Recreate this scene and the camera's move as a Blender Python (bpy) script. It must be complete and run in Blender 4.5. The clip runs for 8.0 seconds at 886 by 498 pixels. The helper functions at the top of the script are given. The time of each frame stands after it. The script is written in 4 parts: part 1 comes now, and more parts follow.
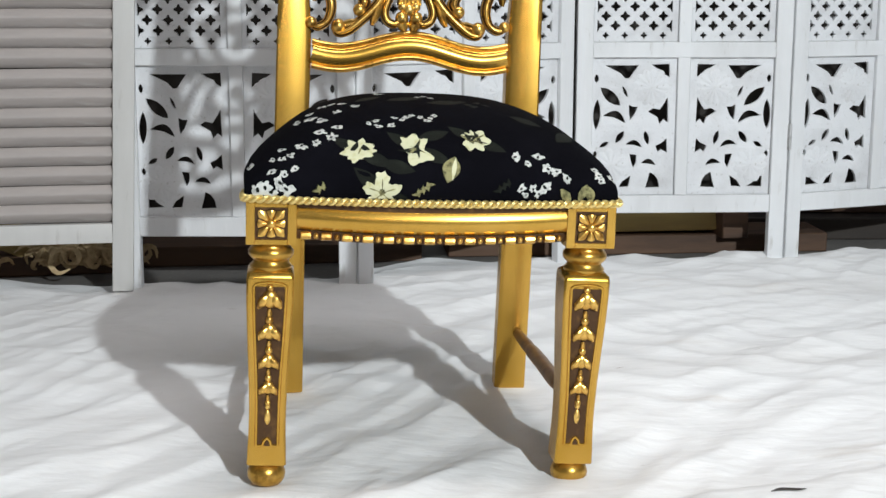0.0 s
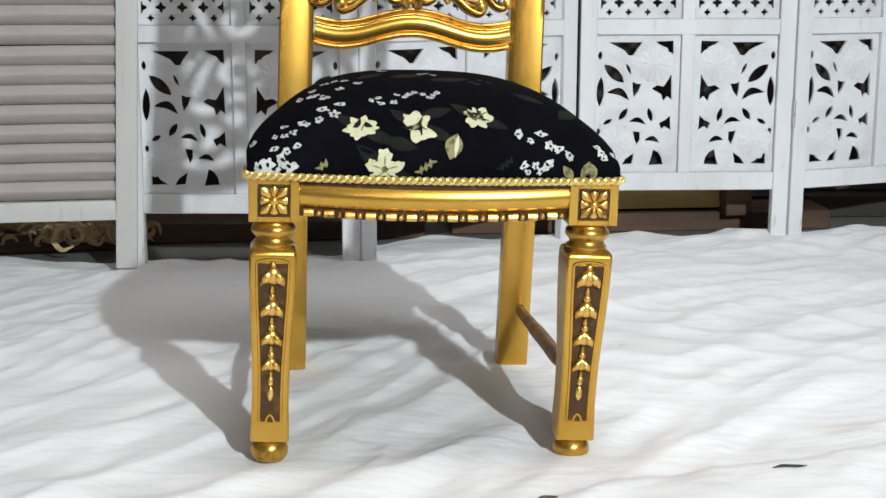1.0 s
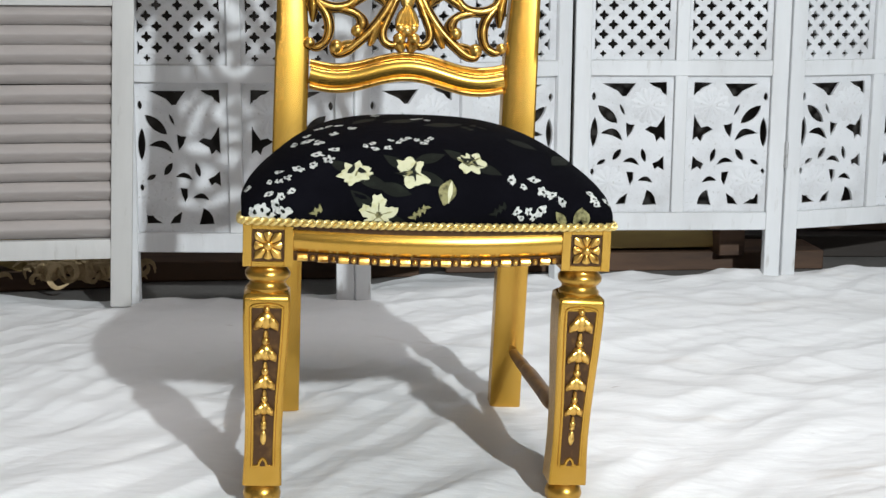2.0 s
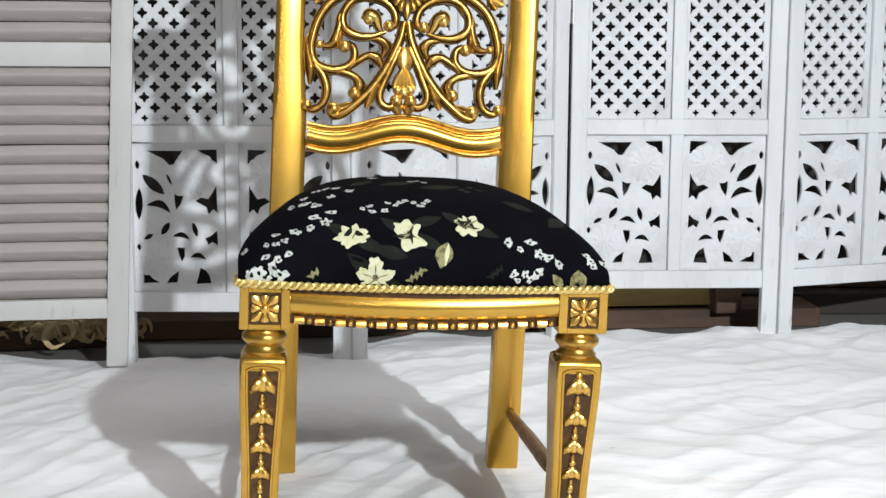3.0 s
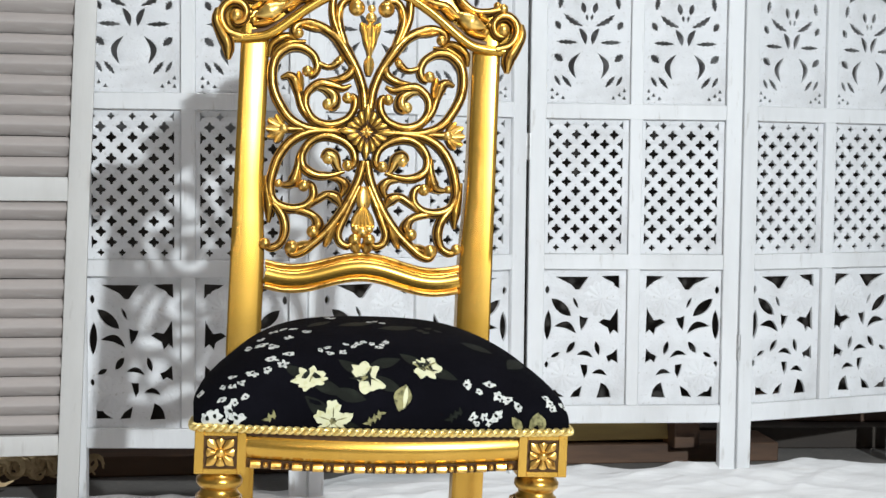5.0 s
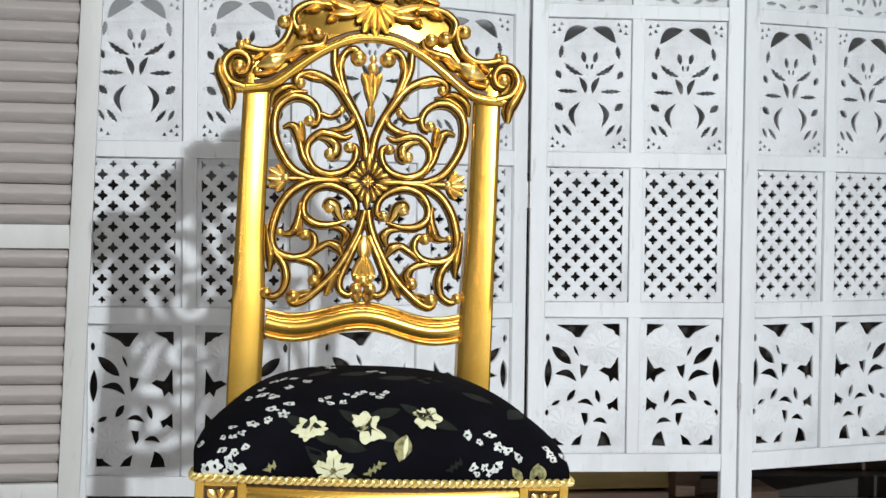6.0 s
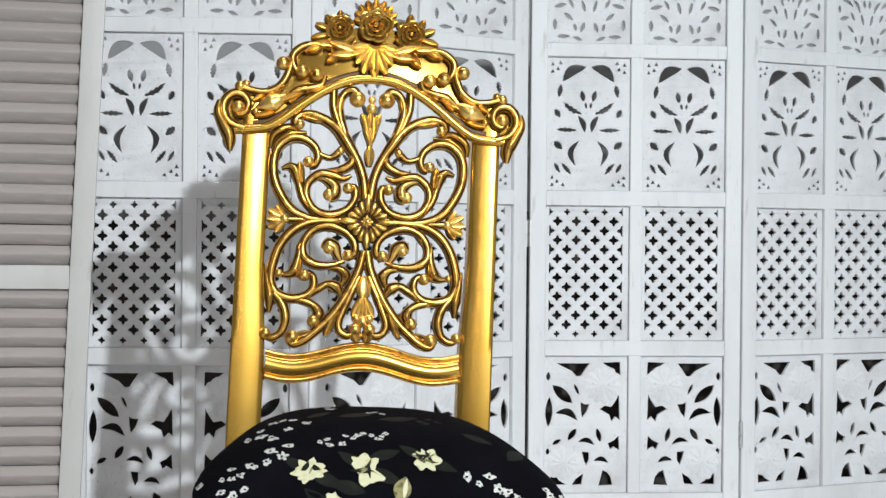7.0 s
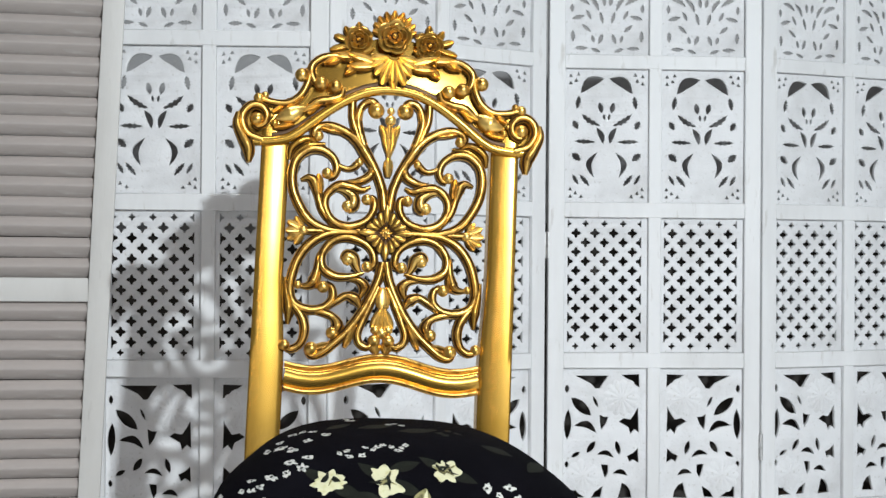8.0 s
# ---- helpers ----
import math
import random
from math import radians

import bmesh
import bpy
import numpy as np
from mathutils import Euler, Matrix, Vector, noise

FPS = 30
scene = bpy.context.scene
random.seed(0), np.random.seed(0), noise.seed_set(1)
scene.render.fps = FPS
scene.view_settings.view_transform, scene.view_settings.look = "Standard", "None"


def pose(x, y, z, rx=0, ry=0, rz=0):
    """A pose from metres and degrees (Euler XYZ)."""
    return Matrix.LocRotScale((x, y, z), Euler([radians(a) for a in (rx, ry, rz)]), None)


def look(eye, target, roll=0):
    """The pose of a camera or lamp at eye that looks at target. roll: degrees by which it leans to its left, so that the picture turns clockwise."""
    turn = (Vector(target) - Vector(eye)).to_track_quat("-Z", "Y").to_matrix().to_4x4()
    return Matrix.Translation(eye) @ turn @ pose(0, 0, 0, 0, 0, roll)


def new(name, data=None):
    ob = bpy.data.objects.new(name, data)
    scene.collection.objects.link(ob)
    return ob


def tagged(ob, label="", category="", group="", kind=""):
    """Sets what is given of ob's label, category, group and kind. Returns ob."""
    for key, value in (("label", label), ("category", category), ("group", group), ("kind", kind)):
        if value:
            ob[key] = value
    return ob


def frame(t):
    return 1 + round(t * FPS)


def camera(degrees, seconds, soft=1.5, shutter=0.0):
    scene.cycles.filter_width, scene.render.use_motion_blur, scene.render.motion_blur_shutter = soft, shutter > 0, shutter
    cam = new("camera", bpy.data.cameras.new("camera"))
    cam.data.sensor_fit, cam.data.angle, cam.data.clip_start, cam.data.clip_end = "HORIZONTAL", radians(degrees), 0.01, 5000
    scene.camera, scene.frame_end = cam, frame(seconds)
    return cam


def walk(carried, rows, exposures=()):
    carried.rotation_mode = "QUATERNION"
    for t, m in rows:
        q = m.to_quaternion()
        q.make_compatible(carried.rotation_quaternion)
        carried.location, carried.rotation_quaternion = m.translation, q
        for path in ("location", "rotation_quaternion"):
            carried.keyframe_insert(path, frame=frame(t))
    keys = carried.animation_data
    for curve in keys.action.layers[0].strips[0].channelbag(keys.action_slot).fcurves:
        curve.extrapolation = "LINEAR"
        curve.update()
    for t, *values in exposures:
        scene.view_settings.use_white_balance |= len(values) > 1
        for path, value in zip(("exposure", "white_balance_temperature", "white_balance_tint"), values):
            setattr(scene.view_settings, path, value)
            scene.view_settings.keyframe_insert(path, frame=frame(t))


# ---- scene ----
cam = camera(34.4, 8.0)
PATH = [
    (0, (-0.086, -1.886, 0.697), (0.021, 0.074, 0.313), 0.1),
    (0.5, (-0.082, -1.89, 0.696), (0.016, 0.064, 0.283), -0.0),
    (1, (-0.084, -1.888, 0.697), (0.017, 0.066, 0.282), 0.1),
    (1.5, (-0.082, -1.894, 0.707), (0.023, 0.063, 0.307), 0.3),
    (3, (-0.082, -1.892, 0.729), (0.031, 0.083, 0.431), 0.3),
    (3.5, (-0.082, -1.89, 0.735), (0.042, 0.089, 0.472), 0.3),
    (4, (-0.081, -1.884, 0.741), (0.073, 0.096, 0.5), 0.6),
    (4.5, (-0.082, -1.886, 0.747), (0.086, 0.099, 0.571), 0.8),
    (4.7, (-0.084, -1.882, 0.749), (0.089, 0.105, 0.597), 0.6),
    (5.8, (-0.086, -1.889, 0.757), (0.093, 0.101, 0.682), 0.7),
    (6, (-0.086, -1.889, 0.759), (0.087, 0.103, 0.697), 0.7),
    (6.5, (-0.082, -1.889, 0.764), (0.088, 0.103, 0.732), 0.6),
    (7, (-0.083, -1.889, 0.765), (0.088, 0.104, 0.754), 0.5),
    (7.5, (-0.086, -1.882, 0.765), (0.084, 0.11, 0.783), 0.5),
    (8, (-0.087, -1.884, 0.761), (0.061, 0.11, 0.769), 0.4),
]
walk(cam, [(t, look(eye, aim, roll)) for t, eye, aim, roll in PATH],
     [(0.0, -0.17), (1.5, -0.17), (3.0, -0.03), (4.5, 0.03), (6.0, -0.05), (7.0, -0.09), (8.0, -0.1)])

# ---------------------------------------------------------------- light
world = bpy.data.worlds.new("world")
scene.world = world
world.use_nodes = True
world.node_tree.nodes["Background"].inputs[0].default_value = (0.55, 0.68, 0.85, 1)
world.node_tree.nodes["Background"].inputs[1].default_value = 0.05


def area_lamp(name, at, aim, w, h, power, color=(1, 1, 1), spread=180):
    data = bpy.data.lights.new(name, "AREA")
    data.shape, data.size, data.size_y, data.energy, data.color = "RECTANGLE", w, h, power, color
    data.spread = radians(spread)
    ob = new(name, data)
    ob.matrix_world = look(at, aim)
    return ob


area_lamp("work_light", (1.84, -4.6, 2.82), (0, 0.5, 0.4), 0.12, 0.12, 338, (0.90, 0.97, 1.0))
# unseen lamp added for warm fill and a highlight on the left post
area_lamp("front_fill_light", (0.1, -5.9, 2.4), (0, 0, 0.6), 0.38, 0.55, 9, (1.0, 0.86, 0.74))
area_lamp("ceiling_light", (0.35, 0.0, 3.05), (0.35, 0.0, 0), 1.3, 0.5, 10.5, (1.0, 0.97, 0.97), 90)
area_lamp("ceiling_light", (0.6, 2.35, 3.05), (0.6, 2.35, 0), 1.6, 0.15, 5.5, (0.93, 0.97, 1.0))


# ---------------------------------------------------------------- materials
def material(name, base, rough=0.6, metal=0.0, mottles=(), bump=0.0, bump_scale=200.0, rough_vary=0.0, coat=0.0, spec=0.5, reach=0.002, spin=0.0, stretch=(1, 1, 1), island=0.0):
    """mottles: (scale, colour, low, high) layers of noise over the base colour."""
    m = bpy.data.materials.new(name)
    m.use_nodes = True
    nt = m.node_tree
    sh = nt.nodes["Principled BSDF"]
    sh.inputs["Roughness"].default_value = rough
    sh.inputs["Metallic"].default_value = metal
    sh.inputs["Coat Weight"].default_value = coat
    sh.inputs["Specular IOR Level"].default_value = spec
    co = nt.nodes.new("ShaderNodeTexCoord")
    mp = nt.nodes.new("ShaderNodeMapping")
    mp.inputs["Scale"].default_value = stretch
    mp.inputs["Rotation"].default_value = (0, 0, radians(spin))
    nt.links.new(co.outputs["Object"], mp.inputs["Vector"])
    rgb = nt.nodes.new("ShaderNodeRGB")
    rgb.outputs[0].default_value = (*base, 1)
    last = rgb.outputs[0]
    for k, (scale, colour, low, high) in enumerate(mottles):
        n = nt.nodes.new("ShaderNodeTexNoise")
        n.inputs["Scale"].default_value, n.inputs["Detail"].default_value = scale, 6
        n.inputs["Roughness"].default_value = 0.6
        nt.links.new(mp.outputs[0], n.inputs["Vector"])
        r = nt.nodes.new("ShaderNodeMapRange")
        r.inputs["From Min"].default_value, r.inputs["From Max"].default_value = low, high
        nt.links.new(n.outputs["Fac"], r.inputs["Value"])
        mix = nt.nodes.new("ShaderNodeMix")
        mix.data_type = "RGBA"
        nt.links.new(r.outputs[0], mix.inputs["Factor"])
        nt.links.new(last, mix.inputs["A"])
        mix.inputs["B"].default_value = (*colour, 1)
        last = mix.outputs["Result"]
        if k == 0 and rough_vary:
            rr = nt.nodes.new("ShaderNodeMapRange")
            rr.inputs["To Min"].default_value, rr.inputs["To Max"].default_value = rough - rough_vary, rough + rough_vary
            nt.links.new(n.outputs["Fac"], rr.inputs["Value"])
            nt.links.new(rr.outputs[0], sh.inputs["Roughness"])
    nt.links.new(last, sh.inputs["Base Color"])
    if bump:
        n = nt.nodes.new("ShaderNodeTexNoise")
        n.inputs["Scale"].default_value, n.inputs["Detail"].default_value = bump_scale, 5
        nt.links.new(mp.outputs[0], n.inputs["Vector"])
        b = nt.nodes.new("ShaderNodeBump")
        b.inputs["Strength"].default_value, b.inputs["Distance"].default_value = bump, reach
        nt.links.new(n.outputs["Fac"], b.inputs["Height"])
        nt.links.new(b.outputs[0], sh.inputs["Normal"])
    return m


GOLD = material("gold_paint", (0.66, 0.385, 0.075), 0.25, 0.84, [(9, (0.54, 0.30, 0.038), 0.42, 0.75), (120, (0.34, 0.17, 0.025), 0.66, 0.84)], 0.012, 220, 0.03)
GOLD_CARVED = material("gold_carved", (0.82, 0.495, 0.12), 0.31, 0.88, [(60, (0.24, 0.095, 0.016), 0.52, 0.70), (16, (0.80, 0.54, 0.16), 0.55, 0.8)], 0.08, 260, 0.05)
GOLD_PALE = material("gold_pale", (0.95, 0.63, 0.18), 0.33, 0.85, [(70, (0.32, 0.14, 0.024), 0.55, 0.74)], 0.08, 300, 0.05)
GOLD_DARK = material("bronzed_gold", (0.56, 0.32, 0.06), 0.30, 0.85, [(70, (0.19, 0.08, 0.016), 0.52, 0.72), (18, (0.70, 0.44, 0.12), 0.54, 0.8)], 0.08, 260, 0.06)
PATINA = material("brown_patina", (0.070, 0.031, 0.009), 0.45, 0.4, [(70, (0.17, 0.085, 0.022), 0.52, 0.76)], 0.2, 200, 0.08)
DARK_WOOD = material("stretcher_wood", (0.27, 0.14, 0.045), 0.42, 0.45, [(40, (0.15, 0.07, 0.03), 0.45, 0.7)], 0.1, 200)
BRAID = material("gold_braid", (0.85, 0.66, 0.25), 0.34, 0.7, [(260, (0.30, 0.18, 0.05), 0.56, 0.74)], 0.3, 700)
FABRIC = material("black_fabric", (0.003, 0.003, 0.0045), 0.9, 0.0, [(9, (0.005, 0.005, 0.0075), 0.45, 0.7)], 0.35, 1400, spec=0.03)
LOUVRE_FRAME = material("louvre_frame", (0.56, 0.55, 0.535), 0.55, 0, [(5, (0.44, 0.425, 0.41), 0.45, 0.78), (46, (0.36, 0.34, 0.32), 0.60, 0.80)], 0.3, 90, 0.1, stretch=(1, 1, 0.22))
PRINT_CREAM = material("print_cream", (0.62, 0.61, 0.41), 0.8, 0, [(90, (0.5, 0.48, 0.24), 0.5, 0.7)], 0.3, 1400, spec=0.2)
PRINT_WHITE = material("print_white", (0.6, 0.61, 0.58), 0.8, 0, [(120, (0.3, 0.31, 0.3), 0.5, 0.7)], 0.3, 1400, spec=0.2)
PRINT_GREY = material("print_grey", (0.0055, 0.007, 0.0045), 0.85, 0, [(60, (0.013, 0.016, 0.011), 0.5, 0.75)], 0.3, 1400, spec=0.2)
PRINT_OLIVE = material("print_olive", (0.28, 0.26, 0.12), 0.8, 0, [(110, (0.07, 0.065, 0.03), 0.45, 0.65)], 0.3, 1400, spec=0.2)
WHITEWASH = material("whitewashed_wood", (0.72, 0.73, 0.745), 0.55, 0, [(5, (0.57, 0.57, 0.575), 0.45, 0.78), (46, (0.44, 0.425, 0.40), 0.60, 0.80)], 0.3, 90, 0.1, stretch=(1, 1, 0.22))
WHITEWASH_CARVED = material("whitewashed_carving", (0.70, 0.71, 0.73), 0.6, 0, [(9, (0.54, 0.54, 0.55), 0.45, 0.78), (110, (0.42, 0.41, 0.39), 0.58, 0.78)], 0.45, 150, 0.1)
LOUVRE_PAINT = material("louvre_paint", (0.42, 0.375, 0.355), 0.55, 0, [(6, (0.26, 0.238, 0.225), 0.42, 0.72), (26, (0.54, 0.52, 0.505), 0.60, 0.80), (80, (0.17, 0.15, 0.135), 0.66, 0.84)], 0.3, 90, 0.1, stretch=(0.22, 1, 1))
STEEL = material("hinge_steel", (0.6, 0.6, 0.6), 0.35, 0.9, [(60, (0.3, 0.29, 0.28), 0.5, 0.8)])
CLOTH = material("white_cloth", (0.86, 0.86, 0.865), 0.85, 0, [(1.6, (0.72, 0.705, 0.695), 0.5, 0.78), (5, (0.60, 0.55, 0.50), 0.62, 0.86), (34, (0.36, 0.31, 0.27), 0.70, 0.80)], 0.8, 30, reach=0.0045, spin=-35, stretch=(0.42, 1.25, 1))
CONCRETE = material("concrete", (0.16, 0.15, 0.14), 0.85, 0, [(3, (0.10, 0.095, 0.09), 0.4, 0.7), (60, (0.22, 0.2, 0.18), 0.55, 0.8)], 0.4, 60)
# dark tone for unseen walls and ceiling: less bounce, darker reflections in the gold
WALL_DARK = material("unseen_dark_wall", (0.20, 0.18, 0.165), 0.85, 0, [(1.2, (0.11, 0.1, 0.09), 0.42, 0.72), (30, (0.26, 0.24, 0.22), 0.55, 0.8)], 0.3, 50)
PLASTER = material("plaster", (0.42, 0.42, 0.43), 0.85, 0, [(1.5, (0.44, 0.43, 0.43), 0.45, 0.75), (30, (0.5, 0.5, 0.49), 0.5, 0.8)], 0.3, 50)
BOARD_DARK = material("dark_board", (0.028, 0.021, 0.017), 0.6, 0, [(6, (0.05, 0.036, 0.025), 0.45, 0.75)], 0.3, 80, stretch=(0.2, 1, 1))
BOARD_BROWN = material("brown_board", (0.13, 0.070, 0.040), 0.6, 0, [(12, (0.04, 0.022, 0.014), 0.45, 0.7)], 0.3, 80, stretch=(0.15, 1, 1))
BOARD_PALE = material("pale_board", (0.44, 0.31, 0.10), 0.6, 0, [(12, (0.28, 0.19, 0.07), 0.45, 0.7)], 0.3, 80, stretch=(0.15, 1, 1))
SHAVING = material("pale_shavings", (0.62, 0.46, 0.26), 0.75, 0, [(30, (0.35, 0.24, 0.12), 0.45, 0.7)], 0.2, 80)


# ---------------------------------------------------------------- helpers
def mesh_of(bm, name, mat, smooth=True):
    me = bpy.data.meshes.new(name)
    bmesh.ops.recalc_face_normals(bm, faces=bm.faces)
    bm.to_mesh(me)
    bm.free()
    me.materials.append(mat)
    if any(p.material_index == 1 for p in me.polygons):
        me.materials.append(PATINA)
    if smooth:
        for p in me.polygons:
            p.use_smooth = True
        me.set_sharp_from_angle(angle=radians(40))
    return me


def part(name, bm, mat, parent=None, label="", smooth=True):
    ob = new(name, mesh_of(bm, name, mat, smooth))
    ob.parent = parent
    return tagged(ob, label) if label else ob


def share(name, me, parent, m=None, label=""):
    ob = new(name, me)
    ob.parent = parent
    if m is not None:
        ob.matrix_basis = m
    return tagged(ob, label) if label else ob


def box(bm, x0, x1, y0, y1, z0, z1, bevel=0.0, seg=2):
    vs = bmesh.ops.create_cube(bm, size=1)["verts"]
    bmesh.ops.transform(bm, matrix=Matrix.LocRotScale(((x0 + x1) / 2, (y0 + y1) / 2, (z0 + z1) / 2), None, (x1 - x0, y1 - y0, z1 - z0)), verts=vs)
    if bevel:
        es = list({e for v in vs for e in v.link_edges})
        bmesh.ops.bevel(bm, geom=es, offset=bevel, segments=seg, profile=0.6, affect="EDGES")


def ball(bm, at, r, squash=(1, 1, 1), u=12, v=8):
    vs = bmesh.ops.create_uvsphere(bm, u_segments=u, v_segments=v, radius=r)["verts"]
    bmesh.ops.transform(bm, matrix=Matrix.LocRotScale(at, None, squash), verts=vs)


def spline(pts, n):
    """Points along a smooth curve through pts."""
    pts = [Vector(p) for p in pts]
    if len(pts) == 2:
        return [pts[0].lerp(pts[1], i / n) for i in range(n + 1)]
    ext = [2 * pts[0] - pts[1]] + pts + [2 * pts[-1] - pts[-2]]
    out = []
    for i in range(n + 1):
        f = i / n * (len(pts) - 1)
        k = min(int(f), len(pts) - 2)
        t = f - k
        a, b, c, d = ext[k:k + 4]
        out.append(0.5 * ((2 * b) + (c - a) * t + (2 * a - 5 * b + 4 * c - d) * t * t + (3 * b - a - 3 * c + d) * t ** 3))
    return out


def sweep(bm, pts, radii, normal=(0, -1, 0), depth=1.0, n=0, ring=8, ridge=0.0, closed=False):
    """A tube along pts; radii are spread evenly along it; depth scales it along normal."""
    n = n or 6 * (len(pts) - 1)
    line = spline(pts, n)
    nor = Vector(normal).normalized()
    rings = []
    for i, p in enumerate(line):
        tan = (line[min(i + 1, n)] - line[max(i - 1, 0)]).normalized()
        side = tan.cross(nor).normalized()
        up = side.cross(tan).normalized()
        f = i / n * (len(radii) - 1)
        k = min(int(f), len(radii) - 2)
        r = radii[k] + (radii[k + 1] - radii[k]) * (f - k)
        row = []
        for j in range(ring):
            a = 2 * math.pi * j / ring
            q = r * (1 + ridge * math.cos(2 * a))
            row.append(bm.verts.new(p + side * (q * math.cos(a)) + up * (q * depth * math.sin(a))))
        rings.append(row)
    for a, b in zip(rings, rings[1:]):
        for j in range(ring):
            bm.faces.new((a[j], a[(j + 1) % ring], b[(j + 1) % ring], b[j]))
    for row in (rings[0], rings[-1]):
        bm.faces.new(row)


def petal(bm, base, way, normal, length, width, lift=0.3, thick=0.004, cup=0.45, tip=0.15, glaze=1):
    """A domed leaf from base along way, its face towards normal."""
    way, nor = Vector(way).normalized(), Vector(normal).normalized()
    side = way.cross(nor).normalized()
    base = Vector(base)
    rows = []
    for i in range(6):
        t = i / 5
        sharp = math.sin(math.pi * min(0.97, t * 0.84 + 0.16)) ** 0.8
        blunt = math.sin(math.pi * (0.13 + 0.66 * t)) ** 0.9 * (0.62 if i == 5 else 1)
        w = width * (tip * sharp + (1 - tip) * blunt)
        row = []
        for j in range(5):
            s = j / 4 * 2 - 1
            h = thick * (1 - s * s) * (1 - 0.4 * t) + lift * length * math.sin(t * math.pi * 0.75) * 0.6 - cup * thick * (1 if j == 2 else 0)
            row.append(bm.verts.new(base + way * (length * t) + side * (w * s / 2) + nor * h))
        rows.append(row)
    back = []
    for row in rows:
        back.append([bm.verts.new(row[0].co - nor * thick * 1.5 - side * 0.0006), bm.verts.new(row[4].co - nor * thick * 1.5 + side * 0.0006)])
    for a, b in zip(rows, rows[1:]):
        for j in range(4):
            bm.faces.new((a[j], a[j + 1], b[j + 1], b[j]))
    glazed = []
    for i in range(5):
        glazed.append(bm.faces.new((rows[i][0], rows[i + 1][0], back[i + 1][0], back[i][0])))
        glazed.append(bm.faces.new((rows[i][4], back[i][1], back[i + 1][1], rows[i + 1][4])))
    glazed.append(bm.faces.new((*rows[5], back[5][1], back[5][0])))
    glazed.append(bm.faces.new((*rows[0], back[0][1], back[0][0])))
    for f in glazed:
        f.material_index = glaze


def fluted_flower(bm, place, edge, flutes, base, rise, dish, n=80, cupped=False, deep=0.65):
    """A carved flower in one skin: place(x, z, out) gives points, edge(angle) the outline; the grooves between its petals are glazed."""
    rings = []
    for i in range(1, 11):
        t, row = i / 10, []
        for k in range(n):
            a = 2 * math.pi * k / n
            wave = abs(math.cos(flutes * a / 2))
            q = edge(a) * (0.88 + 0.12 * wave) * t
            h = base + rise * math.sin(math.pi * min(1, 0.1 + 0.8 * t)) * (1 - deep + deep * wave) - dish * (1 - t)
            if cupped:
                h = base + rise * t ** 2 * (0.55 + 0.45 * wave) - (0.003 if i == 10 else 0)
            row.append(bm.verts.new(place(q * math.cos(a), q * math.sin(a), h if i < 10 or cupped else -0.0015)))
        rings.append(row)
    for i, (p, q) in enumerate(zip(rings, rings[1:])):
        for k in range(n):
            f = bm.faces.new((p[k], p[(k + 1) % n], q[(k + 1) % n], q[k]))
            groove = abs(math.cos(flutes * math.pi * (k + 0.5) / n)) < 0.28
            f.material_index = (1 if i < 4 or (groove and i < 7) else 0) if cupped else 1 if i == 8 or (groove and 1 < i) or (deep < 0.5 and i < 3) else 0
    bm.faces.new(rings[0])


def lathe(bm, at, profile, n=20):
    rings = []
    for r, z in profile:
        rings.append([bm.verts.new((at[0] + r * math.cos(2 * math.pi * k / n), at[1] + r * math.sin(2 * math.pi * k / n), at[2] + z)) for k in range(n)])
    for a, b in zip(rings, rings[1:]):
        for k in range(n):
            bm.faces.new((a[k], a[(k + 1) % n], b[(k + 1) % n], b[k]))
    bm.faces.new(rings[0])
    bm.faces.new(rings[-1])


def plate(loops, thick, bevel=0.0):
    """A flat plate in the xz plane, y from 0 to thick, from closed loops (the first outer, the others holes)."""
    cu = bpy.data.curves.new("plate", "CURVE")
    cu.dimensions, cu.fill_mode = "2D", "BOTH"
    cu.extrude, cu.bevel_depth, cu.bevel_resolution = thick / 2 - bevel, bevel, 1
    cu.offset = -bevel
    for loop in loops:
        sp = cu.splines.new("POLY")
        sp.points.add(len(loop) - 1)
        for p, (x, z) in zip(sp.points, loop):
            p.co = (x, z, 0, 1)
        sp.use_cyclic_u = True
    ob = bpy.data.objects.new("plate", cu)
    scene.collection.objects.link(ob)
    bpy.context.view_layer.update()
    dg = bpy.context.evaluated_depsgraph_get()
    me = bpy.data.meshes.new_from_object(ob.evaluated_get(dg))
    bpy.data.objects.remove(ob)
    bpy.data.curves.remove(cu)
    bm = bmesh.new()
    bm.from_mesh(me)
    bpy.data.meshes.remove(me)
    bmesh.ops.remove_doubles(bm, verts=bm.verts, dist=1e-6)
    bmesh.ops.transform(bm, matrix=Matrix(((1, 0, 0, 0), (0, 0, -1, thick / 2), (0, 1, 0, 0), (0, 0, 0, 1))), verts=bm.verts)
    return bm


def thing(name, m, label, category, group=""):
    ob = new(name)
    ob.empty_display_size = 0.05
    ob.matrix_basis = m
    return tagged(ob, label, category, group)


# ---------------------------------------------------------------- the room
def slab(name, x0, x1, y0, y1, z0, z1, mat, label, category):
    bm = bmesh.new()
    box(bm, x0, x1, y0, y1, z0, z1)
    ob = part(name, bm, mat, None, smooth=False)
    return tagged(ob, label, category, kind="structure")


